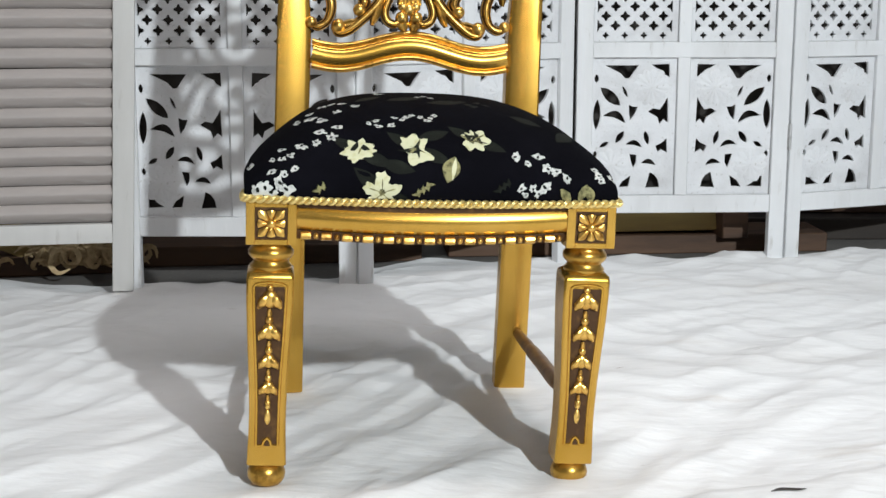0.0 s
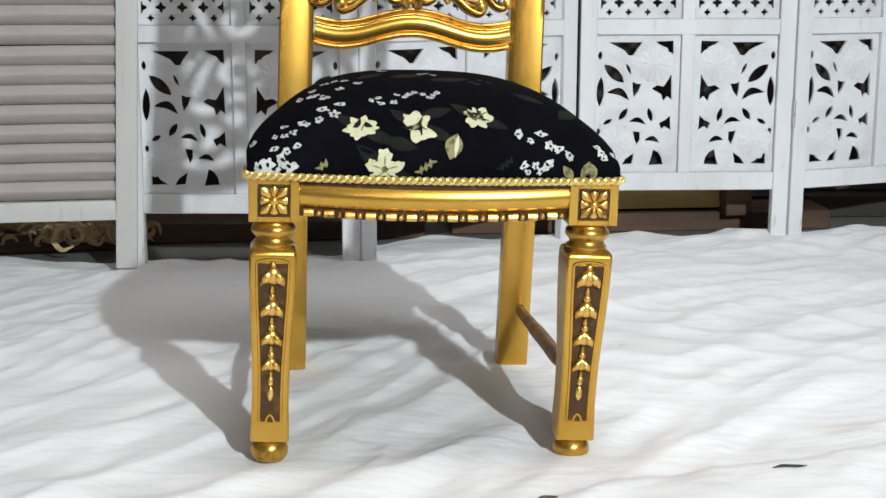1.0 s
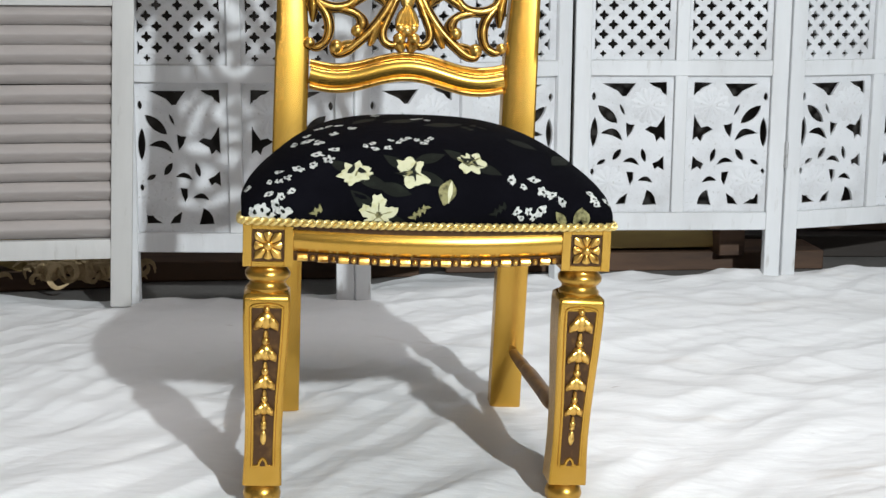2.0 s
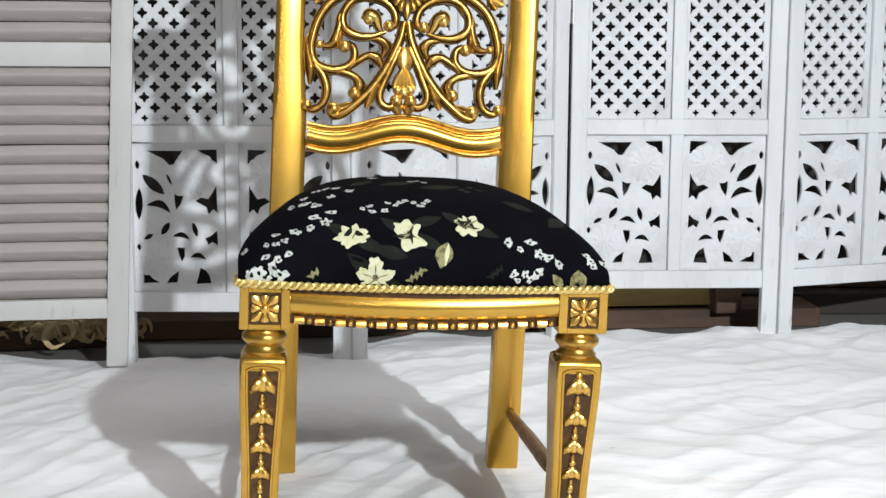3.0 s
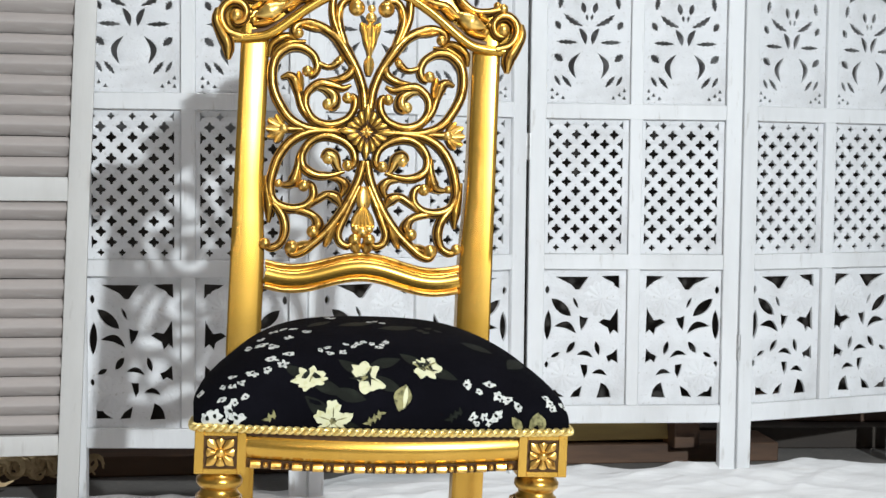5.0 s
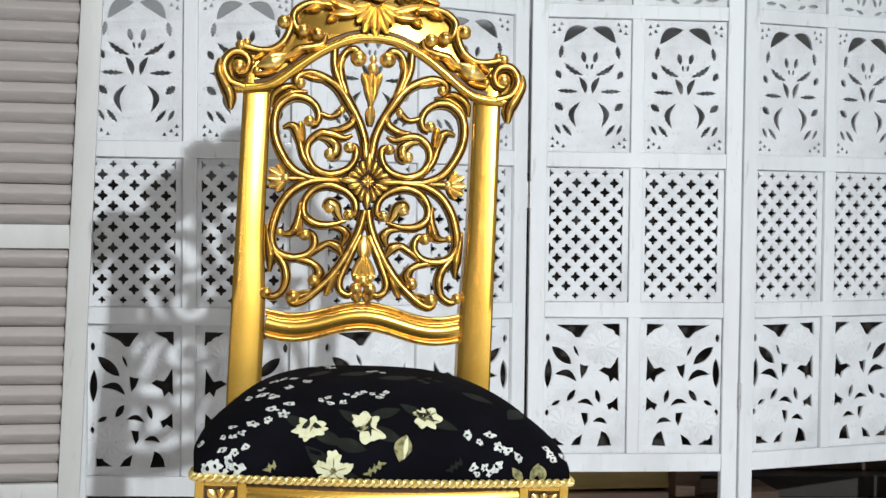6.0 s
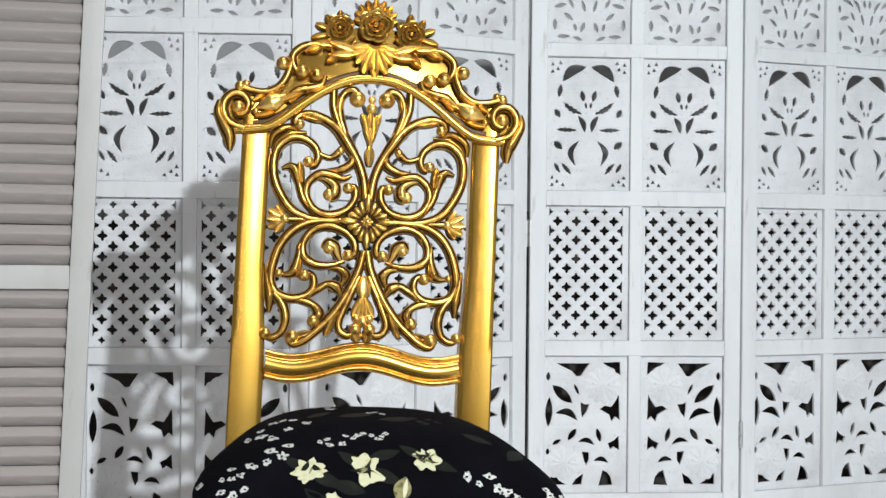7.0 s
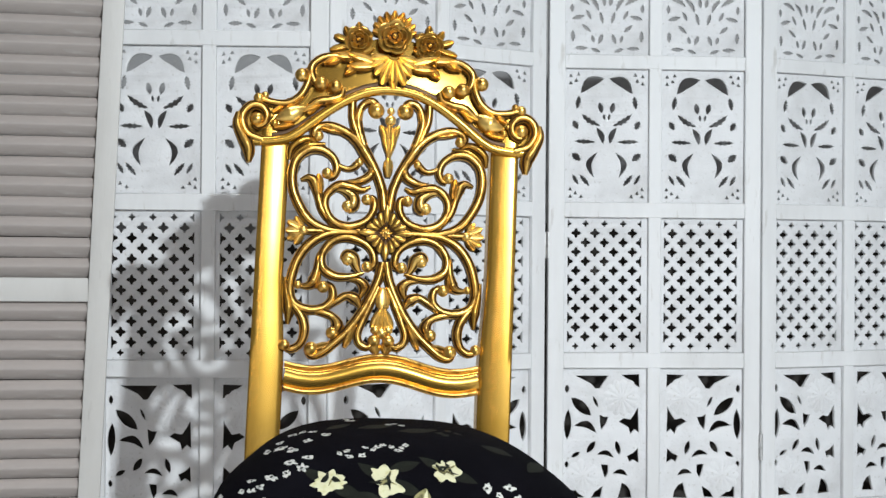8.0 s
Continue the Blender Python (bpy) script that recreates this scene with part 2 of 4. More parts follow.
slab("floor", -4.2, 4.2, -6.2, 3.2, -0.15, -0.03, CONCRETE, "dark dusty concrete workshop floor", "floor")
slab("ceiling", -4.2, 4.2, -6.2, 3.2, 3.15, 3.3, WALL_DARK, "unseen mottled grey plaster ceiling, kept dark for contrast in the gold", "ceiling")
slab("wall_north", -4.2, 4.2, 2.9, 3.1, -0.03, 3.15, PLASTER, "grey plaster wall behind the folding screens", "wall")
slab("wall_south", -4.2, 4.2, -6.2, -6.0, -0.03, 3.15, WALL_DARK, "unseen mottled grey plaster wall, kept dark for contrast in the gold", "wall")
slab("wall_east", 4.0, 4.2, -6.0, 2.9, -0.03, 3.15, WALL_DARK, "unseen mottled grey plaster wall, kept dark for contrast in the gold", "wall")
slab("wall_west", -4.2, -4.0, -6.0, 2.9, -0.03, 3.15, WALL_DARK, "unseen mottled grey plaster wall, kept dark for contrast in the gold", "wall")


# ---------------------------------------------------------------- crumpled white sheet on the floor
def smoothstep(a, b, x):
    t = min(1, max(0, (x - a) / (b - a)))
    return t * t * (3 - 2 * t)


def sheet_edge(x):
    return 1.36 + 0.25 * smoothstep(-0.2, 0.12, x) + 0.02 * noise.noise((x * 3.1, 4.2, 0)) + 0.008 * noise.noise((x * 14, 1.2, 0))


def sheet_height(x, y):
    a, b = x * 0.77 + y * 0.64, -x * 0.64 + y * 0.77
    w = noise.noise((a * 0.6, b * 0.6, 7.0)) * 0.16
    z = 0.014 * noise.noise((a * 0.9 + w, b * 2.6, 1.0))
    z += 0.0085 * (1 - abs(noise.noise((a * 1.3 + w * 3, b * 6.0 + w * 8, 2.0))) * 2.4)
    z += 0.0050 * (1 - abs(noise.noise((a * 3.0, b * 11 + w * 30, 3.0))) * 2.4)
    a2, b2 = x * 0.82 - y * 0.57, x * 0.57 + y * 0.82
    z += 0.0058 * (1 - abs(noise.noise((a2 * 2.0, b2 * 9 + w * 10, 5.0))) * 2.4)
    z += 0.0012 * (1 - abs(noise.noise((a * 7, b * 27 + w * 40, 6.0))) * 2.4) + 0.0008 * noise.noise((x * 26, y * 40, 4.0))
    # a second layer lies over the first along a loose seam in front of the chair
    seam = y - (-0.155 + 0.30 * (x - 0.1)) - 0.02 * noise.noise((x * 5, 0, 9))
    z += 0.014 * (1 - smoothstep(-0.035, 0.012, seam)) * smoothstep(0.02, 0.25, x)
    # calm round the feet of the chair
    for fx, fy in ((-0.21, 0.03), (0.21, 0.03), (-0.2, 0.43), (0.17, 0.43)):
        z *= 1 - 0.75 * math.exp(-((x - fx) ** 2 + (y - fy) ** 2) / 0.006)
    return 1.0 * z - 0.012


def build_sheet():
    bm = bmesh.new()
    nx, ny = 480, 430
    grid = []
    for j in range(ny + 1):
        row = []
        for i in range(nx + 1):
            x = -1.75 + 3.7 * i / nx
            v = j / ny
            y = -2.6 + (sheet_edge(x) + 2.6) * (1 - (1 - v) ** 1.5)
            z = sheet_height(x, y)
            if sheet_edge(x) - y < 0.02:
                z -= 0.006 * (1 - (sheet_edge(x) - y) / 0.02)
            row.append(bm.verts.new((x, y, z)))
        grid.append(row)
    for a, b in zip(grid, grid[1:]):
        for i in range(nx):
            bm.faces.new((a[i], a[i + 1], b[i + 1], b[i]))
    ob = part("dust_sheet", bm, CLOTH)
    return tagged(ob, "crumpled white cotton sheet spread over the floor", "sheet")


build_sheet()

for x, y, size, turn, mat, label in ((0.47, -0.115, 0.05, 8, BOARD_DARK, "thin dark splinter of wood on the white sheet"), (1.05, 1.03, 0.018, 40, CONCRETE, "small grey scrap on the white sheet"),
                                     (0.14, -0.17, 0.03, 20, BOARD_BROWN, "small brown wood chip on the white sheet")):
    bm = bmesh.new()
    sweep(bm, [(-size / 2, 0, 0), (-size / 5, 0.003, 0.001), (size / 4, -0.002, 0.001), (size / 2, 0.001, 0)], [0.0008, 0.004, 0.003, 0.0006], (0, 0, 1), 0.4, 9, 6)
    chip = part("wood_chip", bm, mat)
    chip.matrix_basis = pose(x, y, sheet_height(x, y) + 0.0012, 0, 0, turn)
    tagged(chip, label, "chip")

# ---------------------------------------------------------------- carved folding screen
COL_W, STILE, MULLION, THICK = 0.205, 0.04, 0.031, 0.026
ROWS = ((0.157, 0.492), (0.530, 0.858), (0.895, 1.220), (1.254, 1.580))
SCREEN_TOP, SCREEN_BASE = 1.625, 0.113


def leaf_hole(u, v, length, width, angle, bend=0.0, n=7, jag=0.0):
    c, s = math.cos(radians(angle)), math.sin(radians(angle))
    up, down = [], []
    for i in range(n + 1):
        t = i / n
        h = width / 2 * math.sin(math.pi * t) ** 0.75 * (1 - jag * (i % 2))
        mid = -bend * math.sin(math.pi * t)
        up.append((t - 0.5, mid - h / length * length))
        if 0 < i < n:
            down.append((t - 0.5, mid + h))
    pts = up + down[::-1]
    return [(u + (p * length * c - q * s), v, (p * length * s + q * c)) for p, q in pts]


def jagged_hole(u, v, length, width, angle, bend=0.0):
    return leaf_hole(u, v, length, width, angle, bend, 9, 0.45)


def to_plate(hole, w, h):
    """Hole points given in shares of the opening (or leaf points with an offset in widths) to metres."""
    out = []
    for p in hole:
        if len(p) == 3:
            out.append((p[0] * w, h - p[1] * h - p[2] * w))
        else:
            out.append((p[0] * w, h - p[1] * h))
    return out


def quatrefoil(u, v, r, w, h, cut=0):
    pts = []
    for k in range(24):
        a = 2 * math.pi * k / 24
        q = r * (0.79 + 0.23 * math.cos(4 * a))
        x, z = q * math.cos(a), q * math.sin(a)
        if cut:
            x = max(0, x * cut) * cut
        pts.append((u * w + x, h - v * h + z))
    if cut:
        pts = [p for k, p in enumerate(pts) if abs(p[0] - u * w) > 1e-6 or k in (6, 18)]
    return pts


def flower_relief(r, count=13):
    """A shallow carved flower head in one skin, its petals fluted."""
    bm = bmesh.new()
    rings = []
    for i in range(1, 9):
        t = i / 8
        row = []
        for k in range(count * 6):
            a = 2 * math.pi * k / (count * 6)
            edge = 0.86 + 0.14 * abs(math.cos(count * a / 2))
            h = 0.0019 * math.sin(math.pi * min(1, 0.18 + 0.82 * t)) * (0.35 + 0.65 * abs(math.cos(count * a / 2)))
            if t < 0.3:
                h = 0.0026 * (1 - t)
            row.append(bm.verts.new((r * t * edge * math.cos(a), -h if i < 8 else 0.0006, r * t * edge * math.sin(a))))
        rings.append(row)
    n = count * 6
    for p, q in zip(rings, rings[1:]):
        for k in range(n):
            bm.faces.new((p[k], p[(k + 1) % n], q[(k + 1) % n], q[k]))
    top = bm.verts.new((0, -0.0028, 0))
    for k in range(n):
        bm.faces.new((top, rings[0][(k + 1) % n], rings[0][k]))
    return bm


FLOWER_HEADS = [mesh_of(flower_relief(0.24 * COL_W), "carved_flower", WHITEWASH_CARVED), mesh_of(flower_relief(0.22 * COL_W, 11), "carved_flower", WHITEWASH_CARVED)]


def rim(w, h):
    return [(0, 0), (w, 0), (w, h), (0, h)]


def flower_insert(w, h, mirror):
    P = [
        [(0.15, 0.055), (0.545, 0.055), (0.49, 0.1), (0.44, 0.148), (0.39, 0.15), (0.33, 0.11)],
        [(0.70, 0.05), (0.91, 0.045), (0.915, 0.14), (0.86, 0.12), (0.82, 0.09), (0.76, 0.075)],
        leaf_hole(0.05, 0.15, 0.10, 0.05, 90), leaf_hole(0.22, 0.28, 0.32, 0.12, 42), leaf_hole(0.39, 0.245, 0.14, 0.035, 65),
        leaf_hole(0.06, 0.41, 0.36, 0.085, 92), leaf_hole(0.27, 0.445, 0.28, 0.085, 18, 0.06),
        [(0.44, 0.34), (0.49, 0.355), (0.545, 0.355), (0.51, 0.41), (0.46, 0.45), (0.445, 0.4)],
        [(0.90, 0.28), (0.905, 0.38), (0.91, 0.47), (0.86, 0.445), (0.81, 0.48), (0.785, 0.43), (0.67, 0.39), (0.73, 0.365), (0.81, 0.375), (0.86, 0.33)],
        leaf_hole(0.34, 0.575, 0.17, 0.07, 125), leaf_hole(0.66, 0.58, 0.17, 0.06, 75), leaf_hole(0.51, 0.64, 0.2, 0.06, 10, 0.04),
        leaf_hole(0.155, 0.63, 0.12, 0.05, -30),
        [(0.77, 0.64), (0.84, 0.62), (0.90, 0.585), (0.91, 0.69), (0.84, 0.665), (0.80, 0.685)],
        leaf_hole(0.05, 0.70, 0.08, 0.045, 90),
        [(0.46, 0.70), (0.545, 0.705), (0.545, 0.76), (0.51, 0.80), (0.485, 0.76)], leaf_hole(0.69, 0.775, 0.18, 0.06, 8, 0.035),
        [(0.34, 0.945), (0.385, 0.90), (0.48, 0.86), (0.455, 0.94)],
        [(0.71, 0.835), (0.77, 0.855), (0.81, 0.89), (0.83, 0.945), (0.66, 0.95), (0.69, 0.89)],
        [(0.09, 0.78), (0.09, 0.945), (0.27, 0.94), (0.20, 0.915), (0.145, 0.87)],
    ]
    holes = [to_plate(p, w, h) for p in P]
    if mirror:
        holes = [[(w - x, z) for x, z in p] for p in holes]
    return plate([rim(w, h)] + holes, 0.009, 0.0012)


def lattice_insert(w, h, mirror):
    holes = []
    for j in range(14):
        v = 0.045 + 0.07 * j
        r = 0.0118 if 0 < j < 13 else 0.008
        if j % 2:
            for u in (0.145, 0.37, 0.595, 0.82):
                holes.append(quatrefoil(u, v, r, w, h))
        else:
            for u in (0.258, 0.483, 0.708):
                holes.append(quatrefoil(u, v, r, w, h))
            holes.append(quatrefoil(0.045, v, r * 1.15, w, h, 1))
            holes.append(quatrefoil(0.925, v, r * 1.15, w, h, -1))
    return plate([rim(w, h)] + holes, 0.009, 0.0008)


def both_sides(half):
    return half + [[(1 - p[0], *p[1:]) for p in hole] for hole in half]


def dots(spots, r):
    return [[(u - r, v, 0.8 * r), (u, v, -r), (u + r, v, 0.7 * r), (u, v, r)] for u, v in spots]


def arch_insert(w, h, mirror):
    half = dots([(0.07, 0.05), (0.16, 0.04), (0.07, 0.105), (0.135, 0.085), (0.07, 0.9), (0.13, 0.93), (0.07, 0.955), (0.2, 0.955)], 0.022)
    half += [
        leaf_hole(0.33, 0.125, 0.330, 0.122, -32, 0.05), jagged_hole(0.16, 0.25, 0.154, 0.073, 100), leaf_hole(0.43, 0.29, 0.132, 0.061, 78),
        jagged_hole(0.31, 0.38, 0.264, 0.073, 32, -0.02), leaf_hole(0.42, 0.5, 0.209, 0.067, 68, 0.02), jagged_hole(0.24, 0.545, 0.242, 0.061, 2),
        jagged_hole(0.13, 0.42, 0.110, 0.085, 60), jagged_hole(0.14, 0.66, 0.132, 0.098, 40), leaf_hole(0.37, 0.72, 0.30, 0.070, 98, -0.08), leaf_hole(0.47, 0.36, 0.07, 0.03, 80),
        jagged_hole(0.24, 0.835, 0.176, 0.061, 50), jagged_hole(0.13, 0.83, 0.132, 0.055, 60),
    ]
    bm = plate([rim(w, h)] + [to_plate(p, w, h) for p in both_sides(half)], 0.009, 0.001)
    return bm


def spray_insert(w, h, mirror):
    half = [
        jagged_hole(0.43, 0.72, 0.143, 0.051, 75), jagged_hole(0.34, 0.62, 0.190, 0.061, 55, 0.02), jagged_hole(0.2, 0.6, 0.190, 0.061, 25, 0.02),
        jagged_hole(0.15, 0.72, 0.152, 0.061, -15), jagged_hole(0.42, 0.88, 0.124, 0.061, 110), jagged_hole(0.25, 0.80, 0.133, 0.056, 40),
        jagged_hole(0.09, 0.86, 0.133, 0.061, 88), jagged_hole(0.19, 0.95, 0.152, 0.056, 0), jagged_hole(0.36, 0.965, 0.114, 0.051, 20),
        jagged_hole(0.4, 0.45, 0.190, 0.061, 60), jagged_hole(0.2, 0.45, 0.190, 0.071, 30), jagged_hole(0.3, 0.3, 0.209, 0.071, -35, 0.03), jagged_hole(0.1, 0.5, 0.114, 0.051, 90),
        leaf_hole(0.46, 0.60, 0.11, 0.045, 82), leaf_hole(0.28, 0.70, 0.12, 0.04, 62), leaf_hole(0.33, 0.88, 0.09, 0.04, 75), leaf_hole(0.08, 0.65, 0.10, 0.045, 88), leaf_hole(0.27, 0.52, 0.10, 0.04, 48), leaf_hole(0.45, 0.32, 0.12, 0.045, 84), leaf_hole(0.2, 0.36, 0.10, 0.04, 10),
        jagged_hole(0.2, 0.14, 0.190, 0.071, -35), jagged_hole(0.4, 0.15, 0.152, 0.061, 70), jagged_hole(0.1, 0.3, 0.133, 0.051, 90),
    ]
    return plate([rim(w, h)] + [to_plate(p, w, h) for p in both_sides(half)], 0.009, 0.001)


INSERTS = {}


def insert_mesh(row, mirror, w):
    key = (row, mirror if row == 0 else False, round(w, 3))
    if key not in INSERTS:
        z0, z1 = ROWS[row]
        maker = (flower_insert, lattice_insert, arch_insert, spray_insert)[row]
        bm = maker(COL_W, z1 - z0 - 0.0006, mirror)
        bmesh.ops.scale(bm, vec=((w - 0.0006) / COL_W, 1, 1), verts=bm.verts)
        INSERTS[key] = mesh_of(bm, "carved_insert", WHITEWASH_CARVED)
    return INSERTS[key]


def build_panel(screen, m, width):
    """One leaf of the screen, its lower left front corner at the pose m."""
    bm = bmesh.new()
    for x0 in (0, width - STILE):
        box(bm, x0, x0 + STILE, 0, THICK, -0.012, SCREEN_TOP, 0.002, 1)
    panel = part("panel", bm, WHITEWASH, screen)
    panel.matrix_basis = m
    col = (width - 2 * STILE - MULLION) / 2
    bm = bmesh.new()
    box(bm, STILE + col, STILE + col + MULLION, 0.0025, THICK - 0.002, ROWS[0][0], ROWS[-1][1], 0.0018, 1)
    part("mullion", bm, WHITEWASH, panel)
    edges = [SCREEN_BASE] + [z for r in ROWS for z in r] + [SCREEN_TOP]
    for z0, z1 in zip(edges[::2], edges[1::2]):
        bm = bmesh.new()
        box(bm, STILE - 0.001, width - STILE + 0.001, 0.0012, THICK - 0.001, z0, z1, 0.002, 1)
        part("rail", bm, WHITEWASH, panel)
    for r, (z0, z1) in enumerate(ROWS):
        for k in range(2):
            share("carved_insert", insert_mesh(r, k == 1, col), panel, pose(STILE + k * (col + MULLION) + 0.0003, 0.012, z0 + 0.0003))
            if r == 0:
                for head, (u, v) in zip(FLOWER_HEADS, ((0.70, 0.215), (0.24, 0.78))):
                    share("carved_flower", head, panel, pose(STILE + k * (col + MULLION) + col * (u if k == 0 else 1 - u), 0.012, z1 - v * (z1 - z0)))
    return panel


def bearing(x0, y0, x1, y1):
    return pose(x0, y0, -0.004, 0, 0, math.degrees(math.atan2(y1 - y0, x1 - x0))), math.hypot(x1 - x0, y1 - y0)


folding_screen = thing("folding_screen", pose(0, 0, 0), "whitewashed carved wooden folding screen with pierced floral and lattice panels", "folding screen")
panels = []
for ends in ((-0.630, 1.290, -0.108, 1.262), (-0.104, 1.262, 0.416, 1.546), (0.423, 1.550, 0.947, 1.550), (0.953, 1.552, 1.451, 1.714), (1.457, 1.712, 1.955, 1.55)):
    m, width = bearing(*ends)
    panels.append(build_panel(folding_screen, m, width))
for panel, x, zs in ((panels[2], -0.003, (0.79,)), (panels[3], -0.003, (0.30,))):
    for z in zs:
        bm = bmesh.new()
        box(bm, -0.006, 0.006, -0.0015, 0.001, -0.032, 0.032, 0.0006, 1)
        sweep(bm, [(0, -0.002, -0.033), (0, -0.002, 0.033)], [0.0032, 0.0032], (0, -1, 0), n=2, ring=8)
        hinge = part("hinge", bm, STEEL, panel, "small steel butt hinge")
        hinge.matrix_basis = pose(x, 0, z)


# ---------------------------------------------------------------- louvred screen
def build_louvre():
    screen = thing("louvred_screen", pose(-0.601, 1.238, 0, 0, 2.4, 7), "weathered whitewashed louvred wooden screen leaning beside the carved screen", "louvred screen")
    W, S = 0.56, 0.046
    for x0 in (-S, -W):
        bm = bmesh.new()
        box(bm, x0, x0 + S, 0, 0.028, -0.005, 1.78, 0.003, 2)
        part("stile", bm, LOUVRE_FRAME, screen)
    for z0, z1 in ((0.105, 0.148), (0.655, 0.706), (1.358, 1.408), (1.73, 1.78)):
        bm = bmesh.new()
        box(bm, -W + S - 0.001, -S + 0.001, 0.0025, 0.025, z0, z1, 0.0025, 2)
        part("rail", bm, LOUVRE_FRAME, screen).matrix_basis = pose(0, 0, z0) @ pose(0, 0, 0, 0, -2.2, 0) @ pose(0, 0, -z0)
    bm = bmesh.new()
    ends = []
    for k in range(9):
        x = -W + S - 0.001 + (W - 2 * S + 0.0005) * k / 8
        wave = 0.0009 * noise.noise((x * 9, 3.1, 0))
        ends.append([bm.verts.new((x, y + wave, z + 0.6 * wave)) for y, z in ((0.013, 0.0205), (0.009, 0.0212), (0.006, 0.0198), (-0.0045, 0.0065), (-0.0062, 0.003), (-0.0056, 0.0), (0.0125, -0.0185), (0.0145, -0.0212), (0.0175, -0.0205), (0.0155, -0.002))])
    for a, b in zip(ends, ends[1:]):
        for k in range(10):
            bm.faces.new((a[k], a[(k + 1) % 10], b[(k + 1) % 10], b[k]))
    bm.faces.new(ends[0])
    bm.faces.new(ends[-1])
    slat = mesh_of(bm, "slat", LOUVRE_PAINT)
    for z0, z1 in ((0.148, 0.655), (0.706, 1.358), (1.408, 1.73)):
        n = round((z1 - z0) / 0.0437)
        for k in range(n):
            z = z0 + (k + 0.5) * (z1 - z0) / n
            share("slat", slat, screen, pose(0, 0.012, z, random.uniform(-3, 3), -2.2 + random.uniform(-0.25, 0.25), 0))


build_louvre()


# ---------------------------------------------------------------- timber behind the screens
def plank(at, size, turn, mat, label, name="wooden_plank", category="plank"):
    bm = bmesh.new()
    sx, sy, sz = size
    box(bm, -sx / 2, sx / 2, -sy / 2, sy / 2, 0, sz, 0.003, 1)
    ob = part(name, bm, mat)
    ob.matrix_basis = pose(*at, *turn)
    return tagged(ob, label, category)


# two invented near-black boards, so that the lower screen holes read dark
plank((-0.55, 2.3, -0.03), (1.9, 0.03, 0.86), (-9, 0, 0), BOARD_DARK, "made-up dark board behind the screens that blackens their lower holes", "dark_backing_board", "board")
plank((1.15, 2.36, -0.03), (1.8, 0.03, 0.90), (-9, 0, 0), BOARD_DARK, "made-up dark board behind the screens that blackens their lower holes", "dark_backing_board", "board")
plank((0.60, 1.76, 0.025), (0.60, 0.07, 0.05), (-12, 0, 3), BOARD_PALE, "yellowish planed plank lying behind the carved screen")
plank((0.62, 1.83, -0.03), (1.0, 0.2, 0.05), (0, 0, 2), BOARD_BROWN, "rough brown plank lying on the floor")
plank((0.86, 1.74, 0.015), (0.07, 0.08, 0.12), (0, 0, 8), BOARD_BROWN, "short brown block of wood on a plank", "wood_block", "block")
plank((1.45, 2.02, 0.03), (0.8, 0.09, 0.07), (0, 0, -4), BOARD_BROWN, "reddish brown beam lying behind the screen", "wooden_beam", "beam")
plank((1.45, 2.0, -0.03), (1.1, 0.2, 0.06), (0, 0, -2), BOARD_DARK, "dark rough plank lying on the floor")
plank((-0.35, 1.72, -0.03), (0.8, 0.16, 0.05), (0, 0, 4), BOARD_BROWN, "rough brown plank lying on the floor")
plank((-0.25, 1.76, 0.02), (0.4, 0.05, 0.03), (0, 0, -7), BOARD_BROWN, "brown batten resting on a plank", "wooden_batten", "batten")
plank((-0.95, 1.62, -0.03), (0.5, 0.2, 0.05), (0, 0, 8), BOARD_BROWN, "rough brown plank lying on the floor")
plank((-0.93, 1.55, 0.02), (0.12, 0.06, 0.07), (0, 25, 20), BOARD_PALE, "pale offcut of wood on a plank", "wood_offcut", "offcut")


def build_shavings():
    rng = random.Random(4)
    bm = bmesh.new()
    for k in range(110):
        x, y = rng.gauss(-0.78, 0.07), rng.gauss(1.5, 0.03)
        z = 0.0 + 0.05 * math.exp(-((x + 0.78) / 0.08) ** 2) * rng.random()
        a, r, b = rng.uniform(0, 6.3), rng.uniform(0.010, 0.026), rng.uniform(0, 6.3)
        pts = [(x + r * math.cos(a + 1.3 * i) + 0.006 * i * math.cos(b), y + 0.006 * i * math.sin(b), z + r + r * math.sin(a + 1.3 * i)) for i in range(4)]
        sweep(bm, pts, [0.002, 0.0075, 0.002], (0, -1, 0.3), 0.2, 9, 5)
    ob = part("wood_shavings", bm, SHAVING)
    tagged(ob, "pale curled wood shavings heaped on a plank", "shavings", kind="stuff")


build_shavings()

# ---------------------------------------------------------------- the gilded chair
chair = thing("dining_chair", pose(-0.0072, 0, 0.0, 0, 1.75, 3.1), "gilded carved wooden dining chair with black floral upholstered seat", "chair")
FRONT = (0, -1, 0)


def back_y(z):
    """The rake of the back above the seat."""
    return 0.440 + 0.118 * max(0, z - 0.45)


def lean(z):
    """The back stands a little askew on the seat."""
    return 0.0165 * (max(0.45, z) - 0.66) - 0.0003


def on_back(x, z, out=0.0):
    return Vector((x + lean(z), back_y(z) - out, z))


BACK_NORMAL = Vector((0, -1, 0.118)).normalized()


